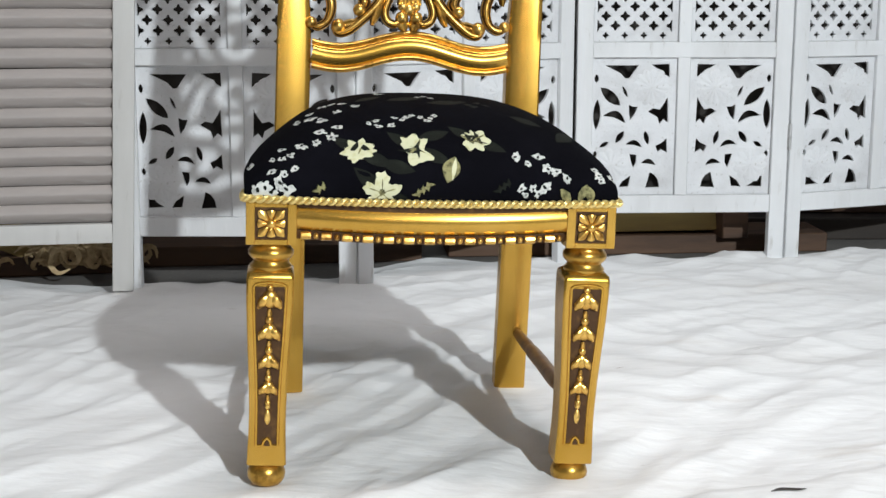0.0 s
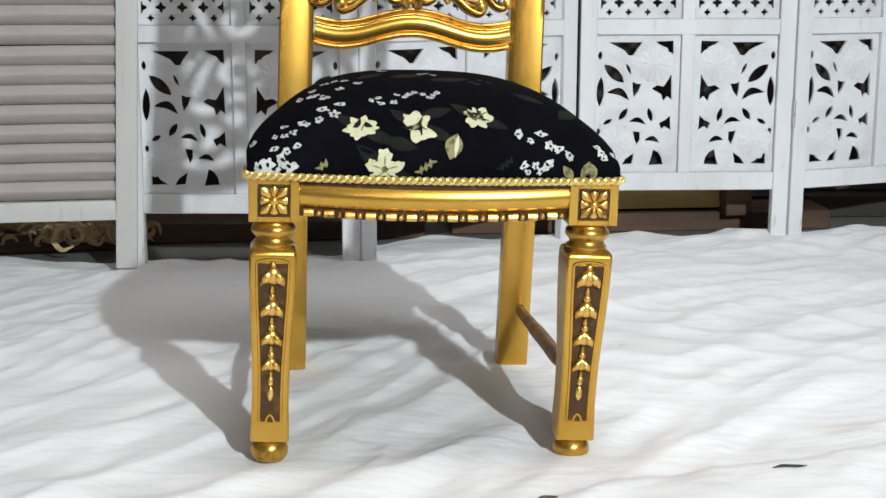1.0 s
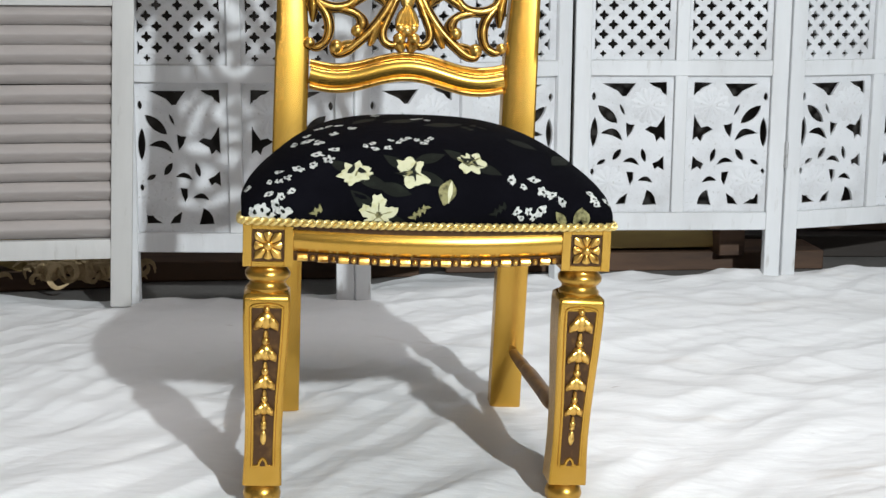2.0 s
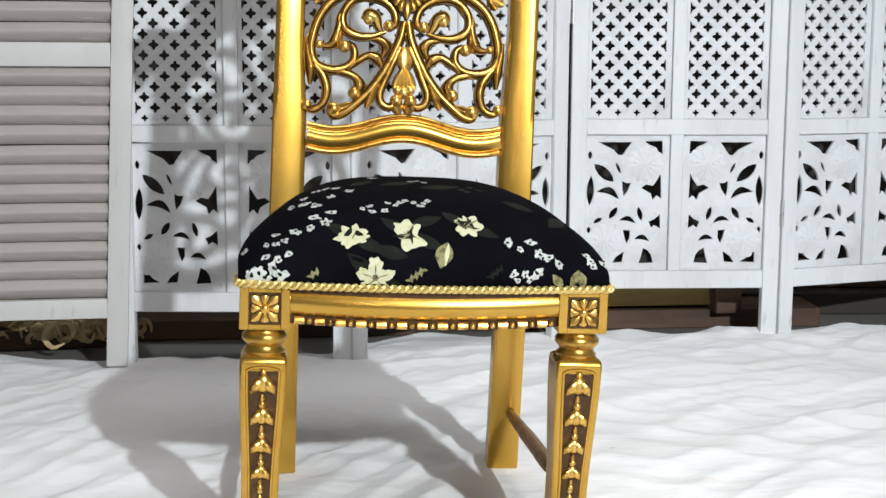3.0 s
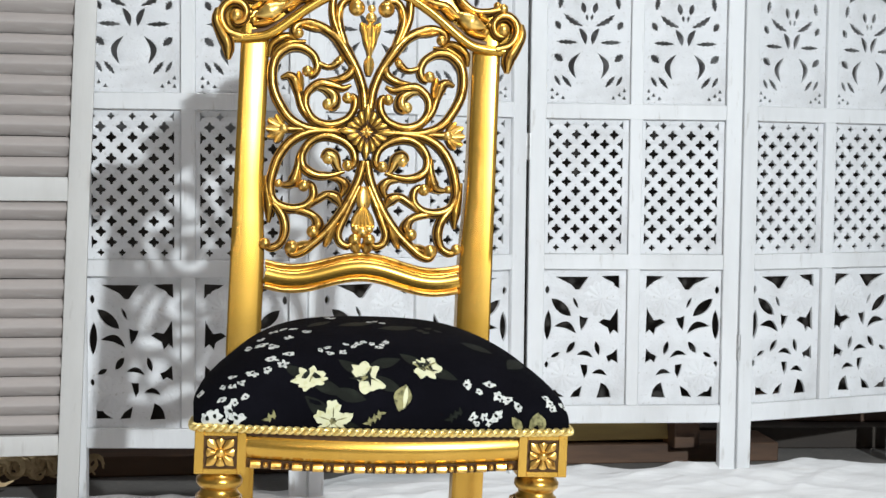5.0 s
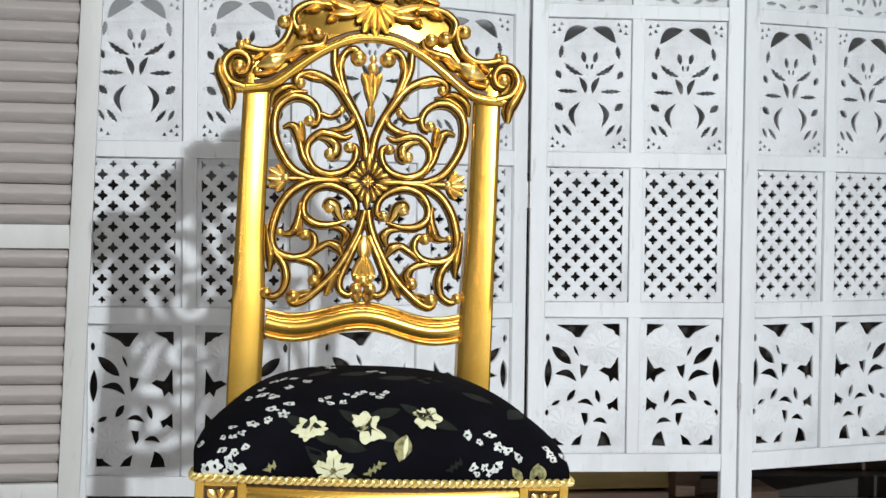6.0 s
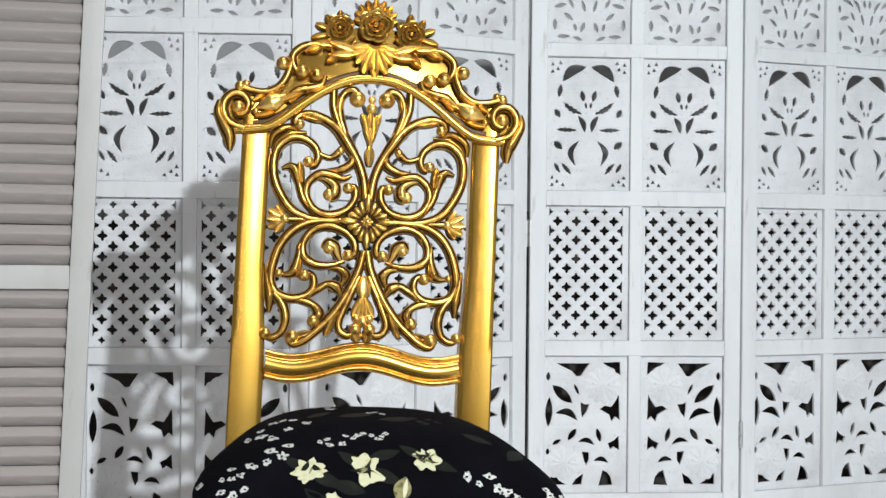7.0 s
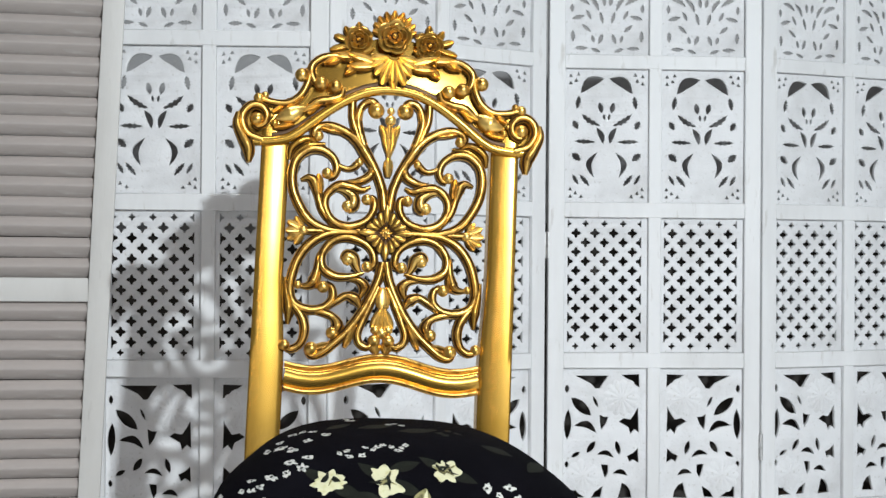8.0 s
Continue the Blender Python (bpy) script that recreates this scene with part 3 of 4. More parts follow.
def square_loft(bm, rows, bulge=0.0, skew=0.0):
    """rows of (x, y, z, wx, wy, chamfer): a chamfered square bar; bulge rounds its front, skew turns it sideways."""
    rings = []
    for x, y, z, wx, wy, c in rows:
        hx, hy = wx / 2, wy / 2
        ring = [(-hx + c, -hy), (hx - c, -hy), (hx, -hy + c), (hx, hy - c), (hx - c, hy), (-hx + c, hy), (-hx, hy - c), (-hx, -hy + c)]
        if bulge:
            ring[1:1] = [((hx - c) * u, -hy - bulge * (1 - u * u)) for u in (-0.75, -0.5, -0.25, 0, 0.25, 0.5, 0.75)]
        rings.append([bm.verts.new((x + a, y + b + skew * a, z)) for a, b in ring])
    n = len(rings[0])
    for a, b in zip(rings, rings[1:]):
        for k in range(n):
            bm.faces.new((a[k], a[(k + 1) % n], b[(k + 1) % n], b[k]))
    bm.faces.new(rings[0])
    bm.faces.new(rings[-1])


def front_leg(cx):
    """Tapered front leg with a sunk panel of bellflowers, ring collar, block and bun foot."""
    cy = 0.031
    bm = bmesh.new()
    rows = []
    for k in range(13):
        t = k / 12
        z = 0.022 + t * (0.283 - 0.022)
        w = 0.050 + 0.0135 * smoothstep(0.25, 1, t) + 0.0035 * smoothstep(0.22, 0.0, t)
        rows.append((cx, cy, z, w, w, 0.0028))
    rows.append((cx, cy, 0.291, 0.062, 0.062, 0.004))
    rows.append((cx, cy, 0.296, 0.052, 0.052, 0.008))
    square_loft(bm, rows)
    leg = part("front_leg", bm, GOLD, chair, "tapered gilded leg carved with bellflowers")
    leg.matrix_basis = pose(cx, 0, 0.33) @ pose(0, 0, 0, 0, 0.7 if cx < 0 else 1.3, 0) @ pose(-cx, 0, -0.33)
    # raised border round the sunk panel
    def half(z):
        t = (z - 0.031) / 0.252
        return 0.0136 + 0.0068 * smoothstep(0.25, 1, t)
    front = lambda z: cy - (0.050 + 0.0135 * smoothstep(0.25, 1, (z - 0.031) / 0.252) + 0.0035 * smoothstep(0.22, 0, (z - 0.031) / 0.252)) / 2
    bm = bmesh.new()
    top, bot = 0.274, 0.050
    n = 14
    lefts = [(cx - half(z), z) for z in (bot + (top - bot) * k / n for k in range(n + 1))]
    rights = [(2 * cx - x, z) for x, z in lefts]
    for (x0, z0), (x1, z1), (x2, z2), (x3, z3) in zip(lefts, lefts[1:], rights, rights[1:]):
        vs = [bm.verts.new((x, front(z) - 0.0007, z)) for x, z in ((x0, z0), (x2, z2), (x3, z3), (x1, z1))]
        bm.faces.new(vs)
    bmesh.ops.remove_doubles(bm, verts=bm.verts, dist=1e-6)
    part("sunk_panel", bm, PATINA, leg, "brown-glazed sunk panel")
    bm = bmesh.new()
    side = lambda s: [(cx + s * (half(z) + 0.0012), front(z) - 0.0006, z) for z in (bot + (top - bot) * k / 6 for k in range(7))]
    for s in (-1, 1):
        sweep(bm, side(s), [0.0022, 0.0022], FRONT, 1.0, 14, 6)
    arch = [(cx + math.cos(a) * (half(top) + 0.0012), front(top) - 0.0006, top + 0.0055 * math.sin(a)) for a in (math.pi * k / 6 for k in range(7))]
    sweep(bm, arch, [0.0022, 0.0022], FRONT, 1.0, 12, 6)
    foot = [(cx - half(bot), bot), (cx - 0.006, bot + 0.001), (cx - 0.0045, bot + 0.006), (cx, bot + 0.011), (cx + 0.0045, bot + 0.006), (cx + 0.006, bot + 0.001), (cx + half(bot), bot)]
    sweep(bm, [(x, front(z) - 0.0006, z) for x, z in foot], [0.0024, 0.0024], FRONT, 1.0, 18, 6)
    part("panel_moulding", bm, GOLD, leg)
    # string of bellflowers, beads between
    z = 0.266
    for k in range(4):
        size = 1.22 - 0.10 * k
        bm = bmesh.new()
        y = front(z) - 0.001
        ball(bm, (cx, y - 0.001, z + 0.0055 * size), 0.0038 * size, (1, 0.8, 1), 10, 7)
        # a domed cap whose two lobes curl outwards
        ball(bm, (cx, y - 0.0015, z - 0.0065 * size), 0.0088 * size, (1.0, 0.60, 1.15), 14, 9)
        for q in (-1, 1):
            lobe = [(cx + q * 0.002 * size, y - 0.004, z - 0.003 * size), (cx + q * 0.0075 * size, y - 0.0045, z - 0.0095 * size), (cx + q * 0.0125 * size, y - 0.002, z - 0.0175 * size)]
            sweep(bm, lobe, [0.003 * size, 0.0050 * size, 0.0052 * size, 0.0012 * size], FRONT, 0.75, 12, 8)
        petal(bm, (cx, y - 0.001, z - 0.018 * size), (0, 0, -1), FRONT, 0.010 * size, 0.006 * size, 0.1, 0.003)
        ball(bm, (cx, y - 0.001, z - 0.0305 * size), 0.0046 * size, (1, 0.8, 1.1), 10, 7)
        part("bellflower", bm, GOLD_CARVED, leg)
        z -= 0.0365 * size + 0.0012
    bm = bmesh.new()
    ball(bm, (cx, front(z) - 0.001, z + 0.001), 0.004, (1, 0.8, 1), 10, 7)
    ball(bm, (cx, front(z) - 0.001, z - 0.014), 0.0042, (1, 0.8, 2.6), 10, 8)
    part("drop", bm, GOLD_PALE, leg)
    # collar rings between leg and block
    bm = bmesh.new()
    lathe(bm, (cx, cy, 0.292), [(0.02, 0), (0.028, 0.002), (0.0285, 0.006), (0.0245, 0.010), (0.024, 0.014), (0.0275, 0.017), (0.0305, 0.021), (0.0305, 0.027), (0.0275, 0.031), (0.025, 0.034), (0.025, 0.044)], 24)
    part("collar", bm, GOLD_DARK, leg, "turned ring collar")
    bm = bmesh.new()
    lathe(bm, (cx, cy, -0.0135), [(0.014, 0), (0.021, 0.003), (0.0255, 0.010), (0.0265, 0.018), (0.024, 0.026), (0.019, 0.031), (0.020, 0.0345), (0.0205, 0.036)], 24)
    part("bun_foot", bm, GOLD_DARK, leg)
    # block with a square sunk rosette
    b0, b1, w = 0.331, 0.3885, 0.067
    bm = bmesh.new()
    box(bm, cx - w / 2, cx + w / 2, cy - w / 2 + 0.003, cy + w / 2, b0, b1, 0.002, 2)
    zc, q = (b0 + b1) / 2, 0.0215
    yb = cy - w / 2
    for x0, x1, z0, z1 in ((cx - w / 2, cx - q, b0, b1), (cx + q, cx + w / 2, b0, b1), (cx - q, cx + q, b0, zc - q), (cx - q, cx + q, zc + q, b1)):
        box(bm, x0, x1, yb, yb + 0.006, z0, z1, 0.0006, 1)
    block = part("corner_block", bm, GOLD, chair, "gilded square block with carved rosette")
    bm = bmesh.new()
    box(bm, cx - q, cx + q, yb + 0.0022, yb + 0.004, zc - q, zc + q)
    part("sunk_panel", bm, PATINA, block, "brown-glazed sunk square")
    bm = bmesh.new()
    fluted_flower(bm, lambda x, z, h: Vector((cx + x, yb + 0.0018 - h, zc + z)), lambda a: 0.0205 / max(abs(math.cos(a)), abs(math.sin(a))) ** 0.85, 8, 0.001, 0.0045, 0.0018, 96)
    ball(bm, (cx, yb - 0.001, zc), 0.0065, (1, 0.8, 1), 14, 9)
    part("rosette", bm, GOLD_CARVED, block)


for cx in (-0.2155, 0.2155):
    front_leg(cx)


def back_post(cx):
    """Back leg and back post in one raked bar."""
    rows = []
    for k in range(30):
        z = -0.011 + 1.011 * k / 29
        y = back_y(z) + 0.018 if z > 0.42 else 0.454 + 0.024 * (1 - max(0, z) / 0.42) ** 1.6
        w = 0.0465 + 0.0085 * smoothstep(0.74, 0.56, z) - 0.004 * smoothstep(0.46, 0.25, z)
        x = math.copysign(0.2150 - w / 2, cx) + lean(z) + 0.0038
        rows.append((x, y, z, w, 0.036, 0.003))
    bm = bmesh.new()
    square_loft(bm, rows, 0.0018, -math.copysign(0.11, cx))
    part("back_post", bm, GOLD, chair, "smooth gilded back post")


for cx in (-0.190, 0.190):
    back_post(cx)


# --- seat frame
def bow(u):
    """How far the front edge of the seat stands out, for u from -1 to 1."""
    return 0.014 * (1 - u * u) ** 1.0


def moulded_bar(bm, line, profile):
    """Extrudes a closed profile of (out, up) along a line of (point, outward)."""
    rings = []
    for p, o in line:
        rings.append([bm.verts.new(Vector(p) + Vector(o) * a + Vector((0, 0, b))) for a, b in profile])
    k = len(profile)
    for a, b in zip(rings, rings[1:]):
        for j in range(k):
            bm.faces.new((a[j], a[(j + 1) % k], b[(j + 1) % k], b[j]))
    bm.faces.new(rings[0])
    bm.faces.new(rings[-1])


RAIL = [(-0.02, 0.0), (-0.002, 0.0), (0.004, 0.003), (0.0085, 0.010), (0.0095, 0.017), (0.0085, 0.024), (0.005, 0.031), (0.003, 0.034), (0.003, 0.039), (-0.02, 0.039)]
bm = bmesh.new()
moulded_bar(bm, [((0.184 * u, 0.008 - bow(u), 0.350 - 0.004 * (1 - u * u)), (0, -1, 0)) for u in (k / 12 - 1 for k in range(25))], RAIL)
part("front_rail", bm, GOLD, chair, "bowed gilded front seat rail")
for s in (-1, 1):
    bm = bmesh.new()
    moulded_bar(bm, [((s * (0.2355 - 0.034 * t), 0.063 + 0.375 * t, 0.350), (s, 0, 0)) for t in (k / 6 for k in range(7))], RAIL)
    part("side_rail", bm, GOLD, chair)
bm = bmesh.new()
box(bm, -0.168, 0.168, 0.442, 0.468, 0.345, 0.393, 0.002, 1)
part("back_seat_rail", bm, GOLD, chair)
bm = bmesh.new()
moulded_bar(bm, [((0.184 * u, 0.008 - bow(u), 0.350 - 0.004 * (1 - u * u)), (0, -1, 0)) for u in (k / 12 - 1 for k in range(25))], [(-0.012, 0.0318), (0.0046, 0.0318), (0.0052, 0.034), (0.0046, 0.0402), (-0.012, 0.0402)])
part("rail_fillet", bm, PATINA, chair, "brown-glazed groove under the braid")
# beads and reels along the lower edge of the front rail
k, u = 0, -0.965
while u < 0.97:
    long = k % 2 == 0
    length = 0.0155 if long else 0.0075
    du = length / 2 / 0.184
    u += du
    y, z = 0.0035 - bow(u), 0.3445 - 0.004 * (1 - u * u)
    bm = bmesh.new()
    x = 0.184 * u
    if long:
        sweep(bm, [(x - 0.0072, y, z), (x - 0.0064, y, z), (x, y, z), (x + 0.0064, y, z), (x + 0.0072, y, z)], [0.003, 0.0052, 0.0054, 0.0052, 0.003], (0, 0, 1), 1, 8, 8)
    else:
        ball(bm, (x, y, z), 0.0042, (0.9, 1, 1), 10, 7)
    part("reel" if long else "bead", bm, GOLD_CARVED, chair)
    u += du + 0.0022 / 0.184
    k += 1
bm = bmesh.new()
moulded_bar(bm, [((0.184 * u, 0.0085 - bow(u), 0.3385 - 0.004 * (1 - u * u)), (0, -1, 0)) for u in (k / 12 - 1 for k in range(25))], [(-0.016, 0), (0.0, 0), (0.002, 0.004), (0.002, 0.0125), (-0.016, 0.0125)])
part("bead_fillet", bm, PATINA, chair, "brown-glazed fillet behind the beads")
# side stretchers
for s in (-1, 1):
    bm = bmesh.new()
    pts = [(s * 0.212, 0.052, 0.098), (s * 0.210, 0.13, 0.098), (s * 0.208, 0.15, 0.098), (s * 0.206, 0.24, 0.098), (s * 0.202, 0.33, 0.098), (s * 0.201, 0.35, 0.098), (s * 0.197, 0.442, 0.098)]
    sweep(bm, pts, [0.008, 0.010, 0.0095, 0.0115, 0.0115, 0.0115, 0.0095, 0.010, 0.008], (0, 0, 1), 1, 40, 10)
    part("stretcher", bm, DARK_WOOD, chair, "turned brown side stretcher")


# --- upholstered seat
def seat_half(v):
    return 0.252 - 0.058 * smoothstep(0.1, 1.0, v)


def seat_point(u, v, lift=0.0):
    """u from -1 to 1 across, v from 0 at the front to 1 at the back: the domed top of the cushion."""
    w = seat_half(v)
    y = 0.000 - bow(u) * (1 - v) + v * 0.428
    e = (1 - abs(u) ** 3.5) ** 0.42
    f = (1 - abs(2 * v - 1) ** 3.0) ** 0.42
    crown = 1 - 0.10 * u * u - 0.20 * (2 * v - 1.15) ** 2
    z = 0.396 + 0.120 * e * f * crown
    swell = (0.008 if u < 0 else 0.010) * math.sin(math.pi * min(1, max(0, (z - 0.396) / 0.07))) * abs(u) ** 5
    x = u * w + math.copysign(swell, u)
    return Vector((x, y - 0.005 * (1 - v) ** 8 * math.sin(math.pi * min(1, (z - 0.396) / 0.07)), z + lift))


def spread(k, n):
    """Steps from -1 to 1, closer towards the ends."""
    return math.sin((k / n - 0.5) * math.pi) * 0.55 + (2 * k / n - 1) * 0.45


bm = bmesh.new()
N = 56
grid = [[bm.verts.new(seat_point(spread(i, N), (spread(j, N) + 1) / 2)) for i in range(N + 1)] for j in range(N + 1)]
for a, b in zip(grid, grid[1:]):
    for i in range(N):
        bm.faces.new((a[i], a[i + 1], b[i + 1], b[i]))
edge = [*grid[0], *[r[-1] for r in grid[1:]], *grid[-1][-2::-1], *[r[0] for r in grid[-2:0:-1]]]
low = [bm.verts.new((v.co.x * 0.985, v.co.y + (0.003 if v.co.y < 0.2 else -0.003), 0.386)) for v in edge]
for k in range(len(edge)):
    bm.faces.new((edge[k], edge[(k + 1) % len(edge)], low[(k + 1) % len(edge)], low[k]))
bm.faces.new(low)
seat = part("seat_cushion", bm, FABRIC, chair, "domed black upholstery printed with cream flowers")

# twisted braid round the front and the sides
bm = bmesh.new()
path = [Vector((-0.196, 0.425, 0.394)), Vector((-0.224, 0.25, 0.394)), Vector((-0.250, 0.06, 0.394)), Vector((-0.2525, 0.012, 0.394))]
path += [Vector((0.249 * u, -0.0035 - bow(u), 0.3935 - 0.002 * (1 - u * u))) for u in (k / 10 - 1 for k in range(21))]
path += [Vector((-p.x, p.y, p.z)) for p in path[3::-1]]
line = spline(path, 840)
for strand in range(2):
    pts = []
    for i, p in enumerate(line):
        tan = (line[min(i + 1, 840)] - line[max(i - 1, 0)]).normalized()
        side = tan.cross(Vector((0, 0, 1))).normalized()
        a = i / 840 * 2 * math.pi * 34 + strand * math.pi
        pts.append(p + 0.0030 * (side * math.cos(a) + Vector((0, 0, 1)) * math.sin(a)))
    sweep(bm, pts, [0.0030, 0.0030], (0.12, 0.1, 1), 1.0, len(pts) - 1, 6)
part("braid_trim", bm, BRAID, chair, "twisted gold braid trim")


ARCS = {}


def arc(u):
    """Distances over the cloth from its front edge, for rising v, along the line u."""
    key = round(u, 2)
    if key not in ARCS:
        vs = [(k / 160) ** 3 for k in range(161)]
        pts = [seat_point(key, v) for v in vs]
        total, ls = 0.0, [0.0]
        for p, q in zip(pts, pts[1:]):
            total += (q - p).length
            ls.append(total)
        ARCS[key] = (ls, vs)
    return ARCS[key]


def on_cloth(u, s, lift):
    """The point s metres up the cloth from the front edge along u, and a little off it."""
    u = min(0.985, max(-0.985, u))
    v = min(0.99, max(0.00001, float(np.interp(s, *arc(u)))))
    a = seat_point(min(0.999, u + 0.004), v) - seat_point(max(-0.999, u - 0.004), v)
    s1, s0 = s + 0.001, max(0.0, s - 0.001)
    b = seat_point(u, float(np.interp(s1, *arc(u)))) - seat_point(u, float(np.interp(s0, *arc(u))))
    return seat_point(u, v) + a.cross(b).normalized() * lift, a.length / 0.008


def print_patch(name, mat, u, s, outline, lift=0.0007):
    """A printed motif: outline of (dx, dy) in metres over the cloth, from the spot u, s."""
    bm = bmesh.new()
    rings = []
    for t in (1.0, 0.5):
        row = []
        for dx, dy in outline:
            uu = u
            for k in range(4):
                uu += t * dx / 4 / max(0.15, on_cloth(uu, s + t * dy, 0)[1])
            row.append(bm.verts.new(on_cloth(uu, max(0.001, s + t * dy), lift)[0]))
        rings.append(row)
    k = len(outline)
    for j in range(k):
        bm.faces.new((rings[0][j], rings[0][(j + 1) % k], rings[1][(j + 1) % k], rings[1][j]))
    bm.faces.new(rings[1])
    part(name, bm, mat, seat)


def blob(r, lobes=5, depth=0.3, squash=1.0, turn=0.0, n=40, seed=0, rag=0.3):
    out = []
    for k in range(n):
        a = 2 * math.pi * k / n
        q = r * (1 - depth + depth * abs(math.cos(lobes * a / 2)) + rag * noise.noise((math.cos(a) * 2.2, math.sin(a) * 2.2, seed * 3.7)))
        x, y = q * math.cos(a), q * math.sin(a) * squash
        out.append((x * math.cos(turn) - y * math.sin(turn), x * math.sin(turn) + y * math.cos(turn)))
    return out


def leaf_shape(length, width, turn, n=12):
    pts = [(length * (t - 0.5), width / 2 * math.sin(math.pi * t)) for t in (k / n for k in range(n + 1))]
    pts += [(x, -y) for x, y in pts[-2:0:-1]]
    return [(x * math.cos(turn) - y * math.sin(turn), x * math.sin(turn) + y * math.cos(turn)) for x, y in pts]


def shifted(pts, dx, dy):
    return [(x + dx, y + dy) for x, y in pts]


def floret(u, v, r, seed=0, mat=None):
    """A small white floret with a dark eye."""
    print_patch("printed_floret", mat or PRINT_WHITE, u, v, blob(r * 1.05, 3 + seed % 3, 0.25 + 0.08 * (seed % 4), 0.6 + 0.1 * (seed % 4), seed * 1.7, 25, seed, 0.5))
    print_patch("printed_eye", PRINT_GREY, u, v, shifted(blob(r * 0.34, 3, 0.2, 0.7, seed, 10, seed), 0.18 * r * math.cos(seed), 0.18 * r * math.sin(seed)), 0.0011)


def bloom(u, v, r, kind, seed=0):
    """A large cream flower of overlapping petals with shaded folds."""
    rng = random.Random(seed)
    print_patch("printed_leaf", PRINT_GREY, u, v, shifted(leaf_shape(2.4 * r, 0.9 * r, -0.5), 0.9 * r, -0.5 * r), 0.0004)
    print_patch("printed_leaf", PRINT_GREY, u, v, shifted(leaf_shape(2.2 * r, 0.8 * r, 2.4), -0.7 * r, 0.6 * r), 0.0004)
    if kind == "star":
        for k in range(5):
            a = 2 * math.pi * k / 5 + 0.3
            print_patch("printed_petal", PRINT_CREAM, u, v, shifted(blob((0.50 + 0.13 * (k % 2)) * r, 2, 0.25, 0.72, a, 24, k + seed, 0.5), 0.55 * r * math.cos(a), 0.5 * r * math.sin(a)), 0.0007 + 0.00008 * k)
            print_patch("printed_fold", PRINT_OLIVE, u, v, shifted(leaf_shape(0.55 * r, 0.07 * r, a), 0.5 * r * math.cos(a), 0.45 * r * math.sin(a)), 0.0013)
        print_patch("printed_eye", PRINT_OLIVE, u, v, blob(0.2 * r, 6, 0.3), 0.0014)
    elif kind == "tulip":
        print_patch("printed_petal", PRINT_CREAM, u, v, blob(0.95 * r, 3, 0.2, 0.8, 0.4, 44, seed, 0.6))
        print_patch("printed_fold", PRINT_GREY, u, v, shifted(leaf_shape(0.9 * r, 0.13 * r, 1.0), -0.25 * r, 0.45 * r), 0.0014)
        print_patch("printed_fold", PRINT_GREY, u, v, shifted(leaf_shape(0.6 * r, 0.1 * r, 2.3), 0.45 * r, 0.35 * r), 0.0014)
        for a, q in ((2.1, 0.95), (1.35, 1.0), (0.5, 0.8), (3.3, 0.9)):
            print_patch("printed_petal", PRINT_CREAM, u, v, shifted(leaf_shape(1.0 * r, 0.5 * r, a), 0.7 * r * q * math.cos(a), 0.7 * r * q * math.sin(a)), 0.0009)
        print_patch("printed_fold", PRINT_OLIVE, u, v, shifted(leaf_shape(0.8 * r, 0.12 * r, 1.2), 0.1 * r, 0.15 * r), 0.0013)
    else:
        print_patch("printed_petal", PRINT_CREAM, u, v, blob(1.1 * r, 5, 0.2, 0.72, seed, 44, seed, 0.65))
        for k in range(9):
            a = rng.uniform(0, 3.1)
            print_patch("printed_fold", PRINT_OLIVE if k % 2 else PRINT_GREY, u, v, shifted(leaf_shape(rng.uniform(0.7, 1.2) * r, 0.14 * r, a), rng.uniform(-0.45, 0.45) * r, rng.uniform(-0.35, 0.35) * r), 0.0011 + 0.00008 * k)


